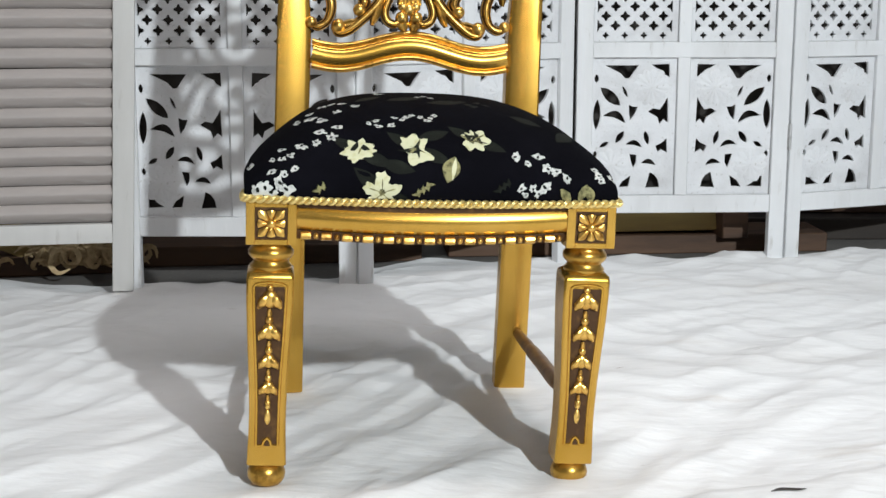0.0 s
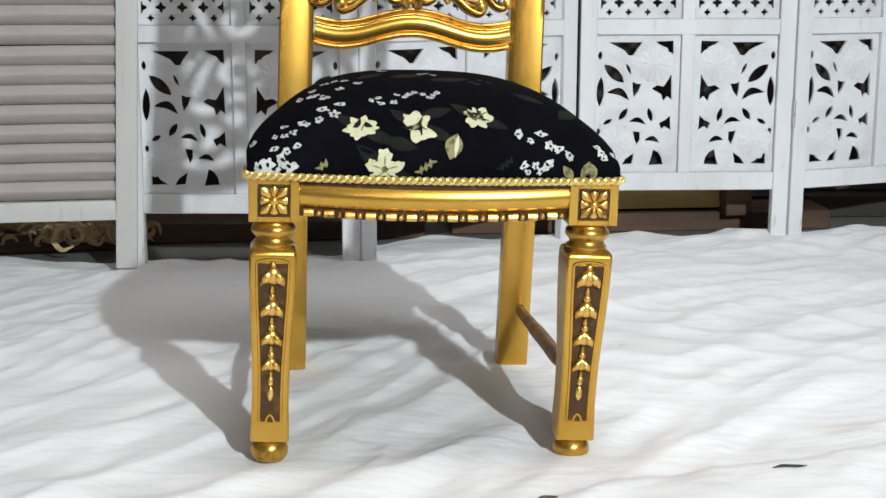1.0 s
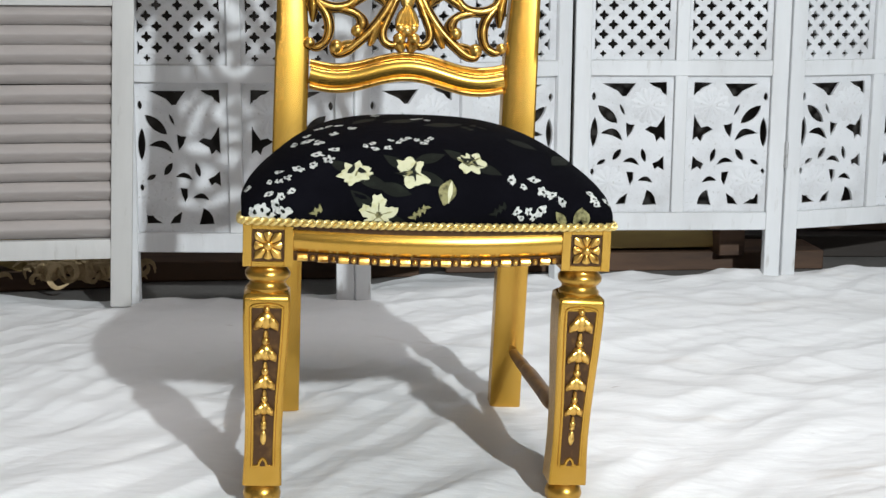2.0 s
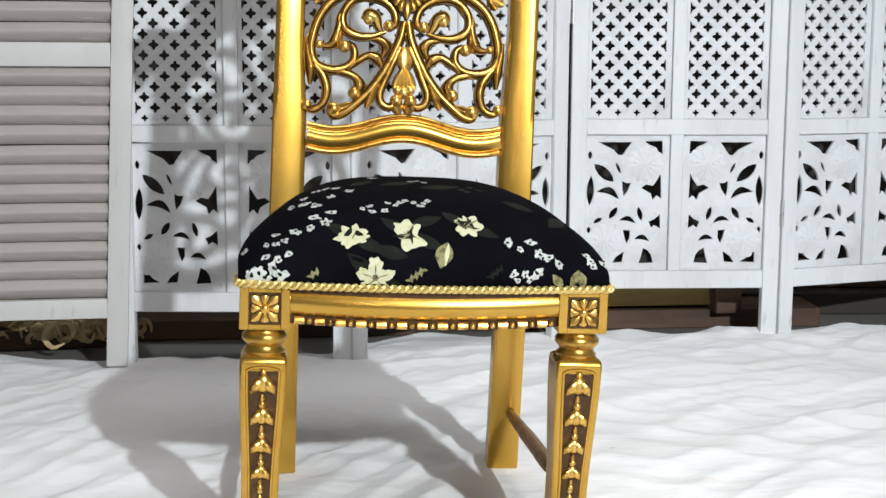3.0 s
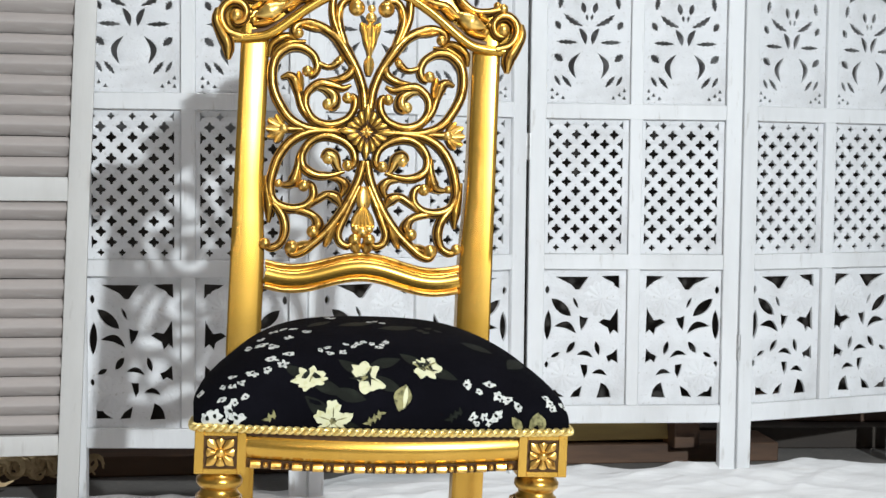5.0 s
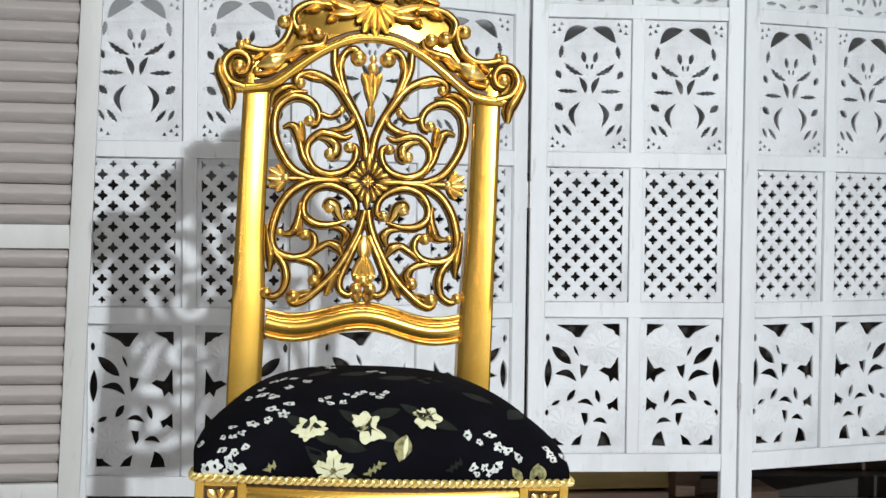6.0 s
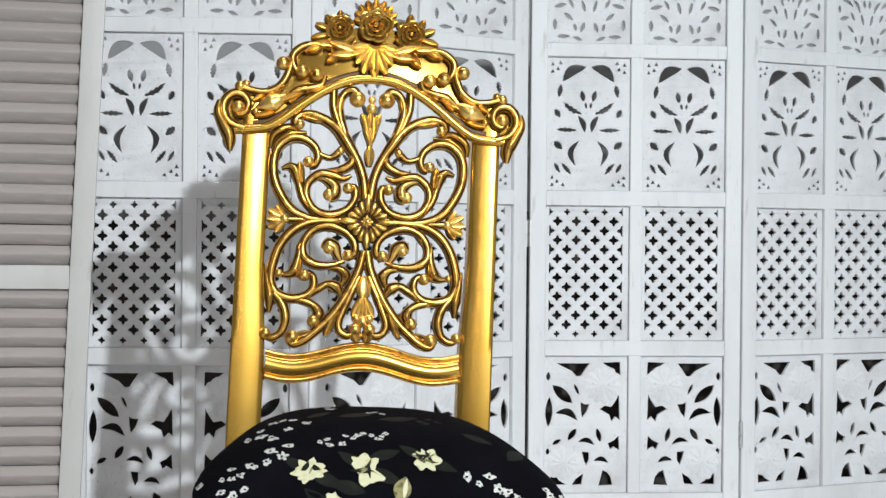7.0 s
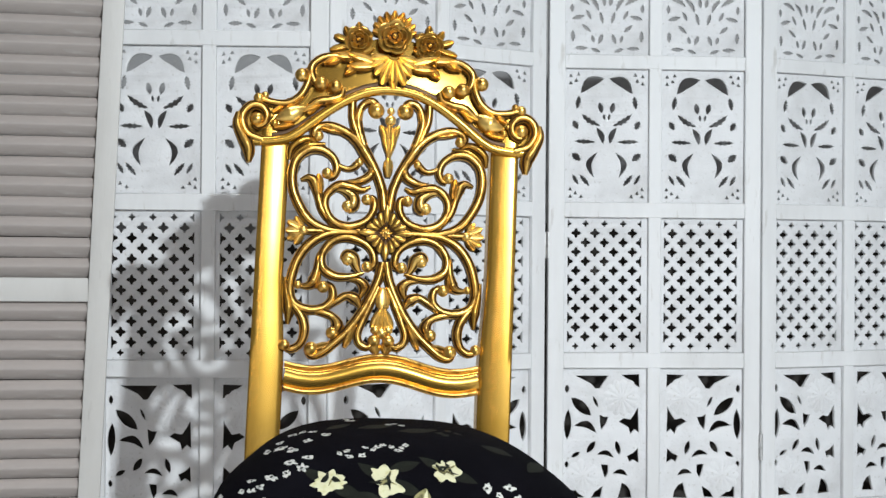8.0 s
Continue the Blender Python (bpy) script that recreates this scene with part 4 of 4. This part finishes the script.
bloom(-0.40, 0.070, 0.0235, "tulip", 1)
bloom(-0.10, 0.078, 0.0245, "rose", 2)
bloom(0.22, 0.098, 0.022, "rose", 5)
bloom(-0.28, 0.010, 0.025, "star", 3)
print_patch("printed_leaf", PRINT_OLIVE, 0.085, 0.044, leaf_shape(0.042, 0.024, 1.3))
print_patch("printed_vein", PRINT_CREAM, 0.10, 0.044, leaf_shape(0.036, 0.006, 1.4), 0.0011)
CLUSTERS = (
    # radius, florets of (u, way up the cloth): sprays along the side, across the middle and at the front
    (0.0065, ((-0.80, 0.082), (-0.84, 0.060), (-0.795, 0.060), (-0.75, 0.066), (-0.84, 0.036), (-0.78, 0.032), (-0.73, 0.040))),
    (0.0095, ((-0.945, 0.060), (-0.88, 0.014), (-0.81, 0.020), (-0.86, 0.006), (-0.92, 0.007), (-0.77, 0.010))),
    (0.0085, ((-0.70, 0.084), (-0.62, 0.090), (-0.60, 0.115), (-0.54, 0.102), (-0.51, 0.126), (-0.74, 0.161), (-0.67, 0.164), (-0.60, 0.152))),
    (0.0075, ((-0.68, 0.190), (-0.62, 0.222), (-0.56, 0.228), (-0.50, 0.222), (-0.52, 0.180), (-0.42, 0.200), (-0.38, 0.322), (-0.28, 0.291), (-0.30, 0.31))),
    (0.0055, ((-0.34, 0.133), (-0.30, 0.140), (-0.29, 0.125), (-0.22, 0.128), (-0.20, 0.150), (-0.155, 0.144), (-0.10, 0.158), (-0.055, 0.152), (-0.02, 0.142), (0.025, 0.158), (-0.13, 0.152), (0.0, 0.15))),
    (0.0060, ((-0.04, 0.255), (0.04, 0.250), (0.0, 0.262), (0.50, 0.054), (0.46, 0.018), (0.52, 0.018), (0.55, 0.011), (0.48, 0.009))),
    (0.0085, ((0.44, 0.066), (0.56, 0.068), (0.60, 0.047), (0.645, 0.042), (0.70, 0.031), (0.585, 0.018), (0.86, 0.050), (0.885, 0.031), (0.945, 0.042), (0.87, 0.04))),
)
for n, (r, spots) in enumerate(CLUSTERS):
    for k, (u, way) in enumerate(spots):
        floret(u, way, r * (0.85 + 0.3 * random.random()), 10 * n + k)
for k, (u, way) in enumerate(((0.22, 0.227), (0.28, 0.201), (0.36, 0.213), (0.31, 0.225), (0.25, 0.21))):
    floret(u, way, 0.007, 90 + k, PRINT_GREY)
for u, way, n in ((-0.10, 0.008, 7), (0.33, 0.014, 6), (-0.62, 0.01, 4)):
    for k in range(n):
        print_patch("printed_sprig", PRINT_OLIVE if n != 6 else PRINT_GREY, u + 0.012 * k, way + 0.0022 * k, leaf_shape(0.013, 0.004, 0.3 + (1.4 if k % 2 else -0.2)), 0.0009)
for u, way, a in ((0.79, 0.012, 1.2), (0.70, 0.008, 2.3), (0.83, 0.01, 2.0)):
    print_patch("printed_leaf", PRINT_OLIVE, u, way, leaf_shape(0.026, 0.012, a))
for u, way, a, q in ((0.0, 0.105, 0.4, 0.05), (0.76, 0.131, 0.9, 0.06), (-0.2, 0.046, -0.3, 0.05), (0.12, 0.22, 0.2, 0.06), (-0.35, 0.245, 0.8, 0.05), (0.55, 0.16, -0.5, 0.05), (-0.12, 0.24, 0.4, 0.06)):
    print_patch("printed_leaf", PRINT_GREY, u, way, leaf_shape(q, 0.42 * q, a), 0.0004)


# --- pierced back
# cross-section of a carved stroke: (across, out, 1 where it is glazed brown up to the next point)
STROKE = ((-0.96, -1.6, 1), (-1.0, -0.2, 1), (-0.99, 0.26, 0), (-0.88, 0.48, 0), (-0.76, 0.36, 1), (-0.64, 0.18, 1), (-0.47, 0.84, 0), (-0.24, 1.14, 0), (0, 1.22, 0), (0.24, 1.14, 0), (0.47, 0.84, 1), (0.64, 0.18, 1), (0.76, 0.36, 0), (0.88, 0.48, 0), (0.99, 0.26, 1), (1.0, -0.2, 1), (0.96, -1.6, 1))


def carved_stroke(bm, pts, radii, n):
    line = spline(pts, n)
    rings = []
    for i, p in enumerate(line):
        tan = (line[min(i + 1, n)] - line[max(i - 1, 0)]).normalized()
        side = tan.cross(BACK_NORMAL).normalized()
        f = i / n * (len(radii) - 1)
        k = min(int(f), len(radii) - 2)
        q = radii[k] + (radii[k + 1] - radii[k]) * (f - k)
        rings.append([bm.verts.new(p + side * (q * a) + BACK_NORMAL * (q * b)) for a, b, _ in STROKE])
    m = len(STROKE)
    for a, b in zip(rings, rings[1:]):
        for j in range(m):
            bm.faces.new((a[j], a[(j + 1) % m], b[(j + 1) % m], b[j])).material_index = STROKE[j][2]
    bm.faces.new(rings[0])
    bm.faces.new(rings[-1])


def back_leaf(x, z, a, ln, wd, out, mat, name="leaf", lift=0.12, cup=0.45, tip=0.15, thick=0.007):
    """One carved leaf on the back, pointing at a degrees."""
    bm = bmesh.new()
    w = Vector((math.cos(radians(a)), 0.118 * math.sin(radians(a)), math.sin(radians(a))))
    petal(bm, on_back(x, z, out + 0.001), w, BACK_NORMAL, ln, wd, lift, thick, cup, tip)
    part(name, bm, mat, chair)


def carve(name, strokes, mat=GOLD_CARVED, mirror=True, balls=(), leaves=(), out=0.0):
    """Strokes, buds and leaves on the back plane, each a part of its own: (points of (x, z), radii); mirrored to the other side."""
    for s in ((1, -1) if mirror else (1,)):
        for pts, radii in strokes:
            bm = bmesh.new()
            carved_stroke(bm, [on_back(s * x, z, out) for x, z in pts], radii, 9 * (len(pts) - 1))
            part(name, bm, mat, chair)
        for x, z, r in balls:
            bm = bmesh.new()
            ball(bm, on_back(s * x, z, out + 0.003), r * 1.12, (1, 0.95, 1), 12, 9)
            part("bud", bm, mat, chair)
        for x, z, a, ln, wd in leaves:
            back_leaf(s * x, z, a if s == 1 else 180 - a, ln * 1.12, wd * 1.4, out, mat, "leaf" if strokes else "petal")


Z0 = 0.7965  # height of the middle flower


def P(*pts):
    """Points on the left half, in drawing units of a millimetre from the middle flower."""
    return [(x / 1022, Z0 + z / 1022) for x, z in pts]


def bud(x, z, r):
    return (x / 1022, Z0 + z / 1022, r)


def tip(x, z, a, ln, wd):
    return (x / 1022, Z0 + z / 1022, a, ln, wd)


T, M, L, XL = 0.0050, 0.0071, 0.0085, 0.0108
# upper half: the great C scroll, the ring inside it with its comma leaf, and the branch between them
carve("scroll", [(P((-31, 1), (-73, 0), (-102, 3), (-128, 16), (-147, 41), (-159, 69), (-161, 98), (-154, 121), (-135, 136), (-112, 136), (-94, 124), (-87, 106), (-92, 93), (-101, 89)), [M, M, L, L, L, L, M, M, T])], balls=[bud(-103, 97, 0.0085)])
carve("scroll", [(P((-30, 60), (-22, 54), (-23, 35), (-37, 17), (-65, 8), (-90, 17), (-104, 40), (-101, 62), (-83, 77), (-62, 76), (-43, 71), (-29, 77)), [T, M, M, L, M, M, L, M, 0.003])], balls=[bud(-34, 55, 0.0085)], out=0.002)
carve("comma_leaf", [(P((-88, 70), (-72, 68), (-58, 58), (-58, 45), (-67, 39)), [0.003, 0.007, 0.0110, 0.0125, 0.0085])], GOLD_PALE, balls=[bud(-66, 43, 0.009)])
carve("scroll", [(P((-88, 12), (-108, 34), (-117, 60), (-123, 80), (-134, 88), (-147, 84)), [M, M, M, XL, M, 0.003])], leaves=[tip(-112, 62, 98, 0.03, 0.010)], out=-0.002)
# the two stems that part above the flower
carve("stem", [(P((-4, 36), (-9, 71), (-21, 103), (-36, 128), (-55, 154), (-78, 170), (-104, 178), (-122, 174), (-128, 163), (-118, 155)), [L, L, L, XL, L, L, M, L, T]),
               (P((-46, 143), (-57, 169), (-65, 194), (-66, 224)), [M, M, M, M]),
               (P((-41, 140), (-54, 178), (-54, 203), (-45, 219), (-32, 222), (-22, 213)), [M, L, M, M, L, M])], balls=[bud(-25, 208, 0.0125), bud(-121, 160, 0.008)], leaves=[tip(-76, 168, 168, 0.04, 0.011), tip(-60, 176, 75, 0.034, 0.010)])
carve("tendril", [(P((-88, 112), (-68, 106), (-54, 114), (-46, 130)), [T, T, M, 0.0025]), (P((-30, 116), (-30, 98), (-48, 86), (-73, 84)), [0.004, 0.0085, 0.0075, 0.0025])], balls=[bud(-50, 118, 0.0065)], out=-0.001)
carve("corner_leaf", [(P((-168, 118), (-165, 137), (-152, 149), (-137, 154), (-124, 149)), [0.003, M, L, M, 0.003]), (P((-164, 104), (-157, 128), (-136, 143), (-108, 147)), [0.002, T, M, 0.003])], GOLD_DARK, out=-0.002)
# lower half
carve("scroll", [(P((-30, -2), (-73, -2), (-101, -7), (-125, -21), (-143, -45), (-153, -74), (-156, -100), (-147, -123), (-124, -133), (-100, -129), (-85, -114), (-86, -96), (-97, -88)), [M, M, L, L, L, M, L, M, M, T])], balls=[bud(-101, -94, 0.009)])
carve("scroll", [(P((-30, -64), (-18, -53), (-21, -33), (-38, -17), (-66, -10), (-91, -19), (-105, -40), (-103, -62), (-84, -75), (-60, -76), (-34, -68)), [T, M, M, L, M, M, L, M, 0.003])], balls=[bud(-29, -58, 0.0085)], out=0.002)
carve("comma_leaf", [(P((-38, -72), (-46, -60), (-52, -46), (-62, -42), (-68, -50)), [0.003, 0.007, 0.0110, 0.0125, 0.0080])], GOLD_PALE, balls=[bud(-62, -47, 0.009)])
carve("scroll", [(P((-89, -18), (-107, -42), (-112, -66), (-117, -85), (-126, -93), (-142, -94)), [M, M, M, XL, M, 0.003])], balls=[bud(-143, -92, 0.006)], leaves=[tip(-109, -66, -98, 0.028, 0.009)], out=-0.002)
carve("stem", [(P((-3, -50), (-9, -79), (-22, -110), (-39, -141), (-60, -169), (-82, -190), (-100, -204), (-115, -208), (-122, -196)), [L, L, L, L, L, L, M, M]),
               (P((-8, -92), (-20, -120), (-33, -150), (-40, -171), (-36, -186), (-23, -192), (-12, -183)), [T, M, M, M, M, T])], balls=[bud(-116, -197, 0.0105), bud(-12, -181, 0.0095)], leaves=[tip(-44, -150, -112, 0.042, 0.010), tip(-14, -176, -75, 0.024, 0.014), tip(-82, -188, 196, 0.03, 0.010)])
carve("scroll", [(P((-150, -124), (-134, -144), (-128, -167), (-134, -189), (-149, -199), (-163, -194)), [M, L, L, M, M, T])], balls=[bud(-160, -192, 0.008)], out=-0.001)
carve("scroll", [(P((-126, -134), (-99, -137), (-82, -144), (-74, -158), (-82, -175)), [T, M, M, XL, 0.006]), (P((-95, -130), (-76, -116), (-61, -108), (-46, -113), (-36, -128)), [T, M, M, XL, 0.003]), (P((-60, -80), (-42, -82), (-32, -93), (-38, -111)), [0.003, 0.007, XL, 0.003])], balls=[bud(-82, -170, 0.0095)], out=-0.001)
carve("edge_leaf", [(P((-165, -80), (-161, -108), (-156, -131), (-156, -158)), [0.003, M, XL, 0.003])], GOLD_DARK, out=-0.003)
carve("pendant_flower", [], GOLD_PALE, False, [bud(0, -168, 0.009), bud(-11, -163, 0.007), bud(11, -163, 0.007)],
      [tip(0, -92, -90, 0.036, 0.017), tip(0, -126, -64, 0.034, 0.011), tip(0, -126, -116, 0.034, 0.011), tip(0, -124, -78, 0.038, 0.010), tip(0, -124, -102, 0.038, 0.010), tip(0, -120, -90, 0.04, 0.010)])
carve("tulip", [], GOLD_PALE, False, [bud(0, 192, 0.0085), bud(0, 208, 0.006)],
      [tip(0, 148, 66, 0.034, 0.010), tip(0, 148, 114, 0.034, 0.010), tip(0, 132, 78, 0.044, 0.011), tip(0, 132, 102, 0.044, 0.011), tip(0, 128, 90, 0.052, 0.012), tip(0, 94, 90, 0.030, 0.012)])
# bells on both sides and the middle flower
carve("side_flower", [(P((-90, 0), (-138, -1)), [T, M])], GOLD_PALE, True, [bud(-138, -1, 0.0075)],
      [tip(-138, 4, 128, 0.020, 0.009), tip(-138, -6, 232, 0.020, 0.009), tip(-140, 2, 154, 0.024, 0.010), tip(-140, -4, 206, 0.024, 0.010), tip(-140, -1, 180, 0.024, 0.011)], -0.003)
bm = bmesh.new()
fluted_flower(bm, lambda x, z, h: on_back(x, Z0 + z, h), lambda a: 0.051 / (abs(math.cos(a)) ** 0.92 + abs(math.sin(a)) ** 0.92) ** (1 / 0.92), 16, 0.011, 0.0085, 0.009, 160, False, 0.3)
part("middle_flower", bm, GOLD_DARK, chair, "carved gilded diamond-shaped flower")
bm = bmesh.new()
for k in range(8):
    a = math.pi / 4 * k
    w = Vector((math.cos(a), 0.118 * math.sin(a), math.sin(a)))
    petal(bm, on_back(0, Z0, 0.009), w, BACK_NORMAL, 0.0105, 0.005, 0.05, 0.003)
ball(bm, on_back(0, Z0, 0.0125), 0.0035)
part("flower_heart", bm, GOLD_PALE, chair)

# --- serpentine lower rail of the back
RAIL_CENTRE = lambda u: 0.564 + 0.011 * math.cos(math.pi * 1.36 * u)
for off, r, d, mat in ((-0.001, 0.0152, 0.72, GOLD), (0.0195, 0.0046, 1.7, GOLD_CARVED), (-0.0195, 0.0046, 1.7, GOLD_CARVED), (0.0125, 0.0036, 2.2, GOLD)):
    bm = bmesh.new()
    pts = [on_back(0.1585 * u + 0.004, RAIL_CENTRE(u) + off, -0.004) for u in (k / 10 - 1 for k in range(21))]
    sweep(bm, pts, [r, r], BACK_NORMAL, d, 60, 12)
    part("lower_back_rail" if r > 0.01 else "rail_bead", bm, mat, chair, "serpentine gilded lower back rail" if r > 0.01 else "")

# --- crest
ARCH = P((-230, 146), (-199, 148), (-175, 153), (-152, 167), (-125, 189), (-97, 210), (-69, 227), (-36, 240), (0, 244))
UPPER = P((-245, 160), (-252, 180), (-241, 198), (-216, 206), (-178, 207), (-156, 222), (-144, 250), (-134, 280), (-118, 293), (-92, 302), (-55, 326), (0, 340))
half = [(p.x, p.y) for p in spline([(x, z, 0) for x, z in ARCH[::-1]], 32)] + [(p.x, p.y) for p in spline([(x, z, 0) for x, z in UPPER], 44)]
loop = half + [(-x, z) for x, z in half[-2:0:-1]]
bm = plate([loop], 0.02, 0.003)
for v in bm.verts:
    v.co.y = back_y(v.co.z) + v.co.y + 0.002
    v.co.x += lean(v.co.z)
part("crest_board", bm, GOLD, chair, "arched gilded crest board")
bm = bmesh.new()
sweep(bm, [on_back(x, z, 0.004) for x, z in ARCH + [(-x, z) for x, z in ARCH[-2::-1]]], [0.0082, 0.0085, 0.0085, 0.0082], BACK_NORMAL, 1.1, 110, 12)
part("crest_moulding", bm, GOLD, chair)
# brown-glazed fillet above the moulding
bm = bmesh.new()
sweep(bm, [on_back(x, z + 0.0105, 0.0005) for x, z in ARCH[1:] + [(-x, z) for x, z in ARCH[-2:0:-1]]], [0.0046, 0.0046], BACK_NORMAL, 0.7, 90, 8)
part("crest_fillet", bm, PATINA, chair, "brown-glazed groove along the crest")
carve("crest_volute", [(P((-214, 148), (-237, 156), (-249, 176), (-247, 194), (-234, 206), (-218, 204), (-209, 192), (-212, 177), (-223, 171), (-232, 178)), [0.0075, 0.0082, 0.0085, 0.0085, 0.0080, 0.0070, 0.006, 0.005]),
                       (P((-256, 194), (-257, 173), (-247, 152), (-237, 134), (-235, 110)), [0.005, 0.0080, 0.0090, 0.0105, 0.0120, 0.0100, 0.004])], GOLD_CARVED, True, [bud(-225, 183, 0.0105)], [], 0.008)
carve("crest_scroll", [(P((-222, 218), (-197, 212), (-174, 213), (-155, 226), (-145, 244), (-141, 264), (-149, 273)), [0.0075, 0.0068, 0.0070, 0.0075, 0.0075, 0.0060, 0.0045]),
                       (P((-116, 246), (-133, 254), (-138, 276), (-123, 292), (-100, 298), (-74, 292)), [0.0050, 0.0070, 0.0075, 0.0075, 0.0060, 0.003]),
                       (P((-150, 198), (-128, 216), (-104, 222), (-87, 229), (-82, 245)), [0.0040, 0.0085, 0.0080, 0.0065, 0.004])], GOLD_CARVED, True,
      [bud(-154, 262, 0.0105), bud(-121, 250, 0.0105), bud(-97, 245, 0.0105), bud(-224, 219, 0.008), bud(-214, 224, 0.006)], [], 0.007)
for s in (-1, 1):
    # a smooth bean between the volute and the scroll, with a small bud beside it
    bm = bmesh.new()
    a, b, c = (on_back(s * x, z, 0.008) for x, z in P((-194, 186), (-170, 194), (-146, 208)))
    sweep(bm, [a, b, c], [0.003, 0.011, 0.0155, 0.012, 0.003], BACK_NORMAL, 0.75, 16, 12)
    part("bean", bm, GOLD_PALE, chair)
    bm = bmesh.new()
    for x, z, r in ((-196, 178, 0.006), (-202, 190, 0.0045), (-188, 172, 0.0045)):
        ball(bm, on_back(s * x / 1022, Z0 + z / 1022, 0.008), r, (1, 0.8, 1), 12, 8)
    part("bud", bm, GOLD_DARK, chair)
    for x, z, a, ln, wd in ((-150, 200, 25, 0.036, 0.015), (-140, 196, 50, 0.026, 0.013), (-112, 214, 20, 0.034, 0.014), (-150, 224, 215, 0.034, 0.012), (-200, 196, 35, 0.022, 0.012), (-196, 170, 12, 0.034, 0.012),
                            (-30, 290, 165, 0.050, 0.020), (-32, 284, 184, 0.046, 0.018), (-66, 298, 178, 0.040, 0.017), (-88, 296, 205, 0.028, 0.015), (-60, 286, 222, 0.028, 0.016), (-118, 284, 30, 0.03, 0.012)):
        back_leaf(s * x / 1022, Z0 + z / 1022, a if s == 1 else 180 - a, ln, wd, 0.006, GOLD_CARVED, "acanthus_leaf", 0.16, 0.5, 0.7, 0.008)


def rose(x, z, r, seed):
    rng = random.Random(seed)
    bm = bmesh.new()
    for ring, count, size in ((0, 5, 1.15), (1, 5, 0.82), (2, 3, 0.5)):
        turn = rng.uniform(0, 1) + ring * 0.6
        c, q = math.cos(turn), math.sin(turn)
        fluted_flower(bm, lambda a, b, h: on_back(x + a * c - b * q, z + a * q + b * c, h), lambda a: r * size, count, 0.006 + 0.004 * ring, 0.010, 0, 60, True)
    ball(bm, on_back(x, z, 0.018), r * 0.16, (1, 1, 1), 10, 7)
    part("rose", bm, GOLD_DARK, chair, "carved gilded rose")


rose(0, 1.1263, 0.0265, 1)
rose(-0.060, 1.1175, 0.0215, 2)
rose(0.060, 1.1136, 0.0215, 3)
for k in range(9):
    a = 15 + 150 * k / 8
    q = math.sin(radians(a))
    back_leaf(0.014 * math.cos(radians(a)), 1.1263 + 0.012 * q, a, 0.021 + 0.012 * q, 0.0135, 0.003, GOLD_CARVED, "leaf", 0.1, 0.45, 0.0, 0.008)
for s in (-1, 1):
    for x, z, a, ln in ((-72, 1.1205, 120, 0.022), (-76, 1.1146, 160, 0.026), (-76, 1.1068, 195, 0.032), (-72, 1.0989, 212, 0.034), (-58, 1.0970, 235, 0.024), (-58, 1.1303, 95, 0.018), (-34, 1.1048, 215, 0.026), (-36, 1.1244, 150, 0.018)):
        back_leaf(s * x / 1000, z, a if s == 1 else 180 - a, ln, 0.0135, 0.005, GOLD_DARK, "leaf", 0.1)
for k in range(9):
    a = -172 + 164 * k / 8
    back_leaf(0.010 * math.cos(radians(a)), 1.0911 + 0.006 * math.sin(radians(a)), a, 0.030 + 0.020 * math.sin(radians(-a)) ** 4, 0.0165, 0.008, GOLD_PALE, "shell_flute", 0.14, 0.6, 0.0, 0.007)
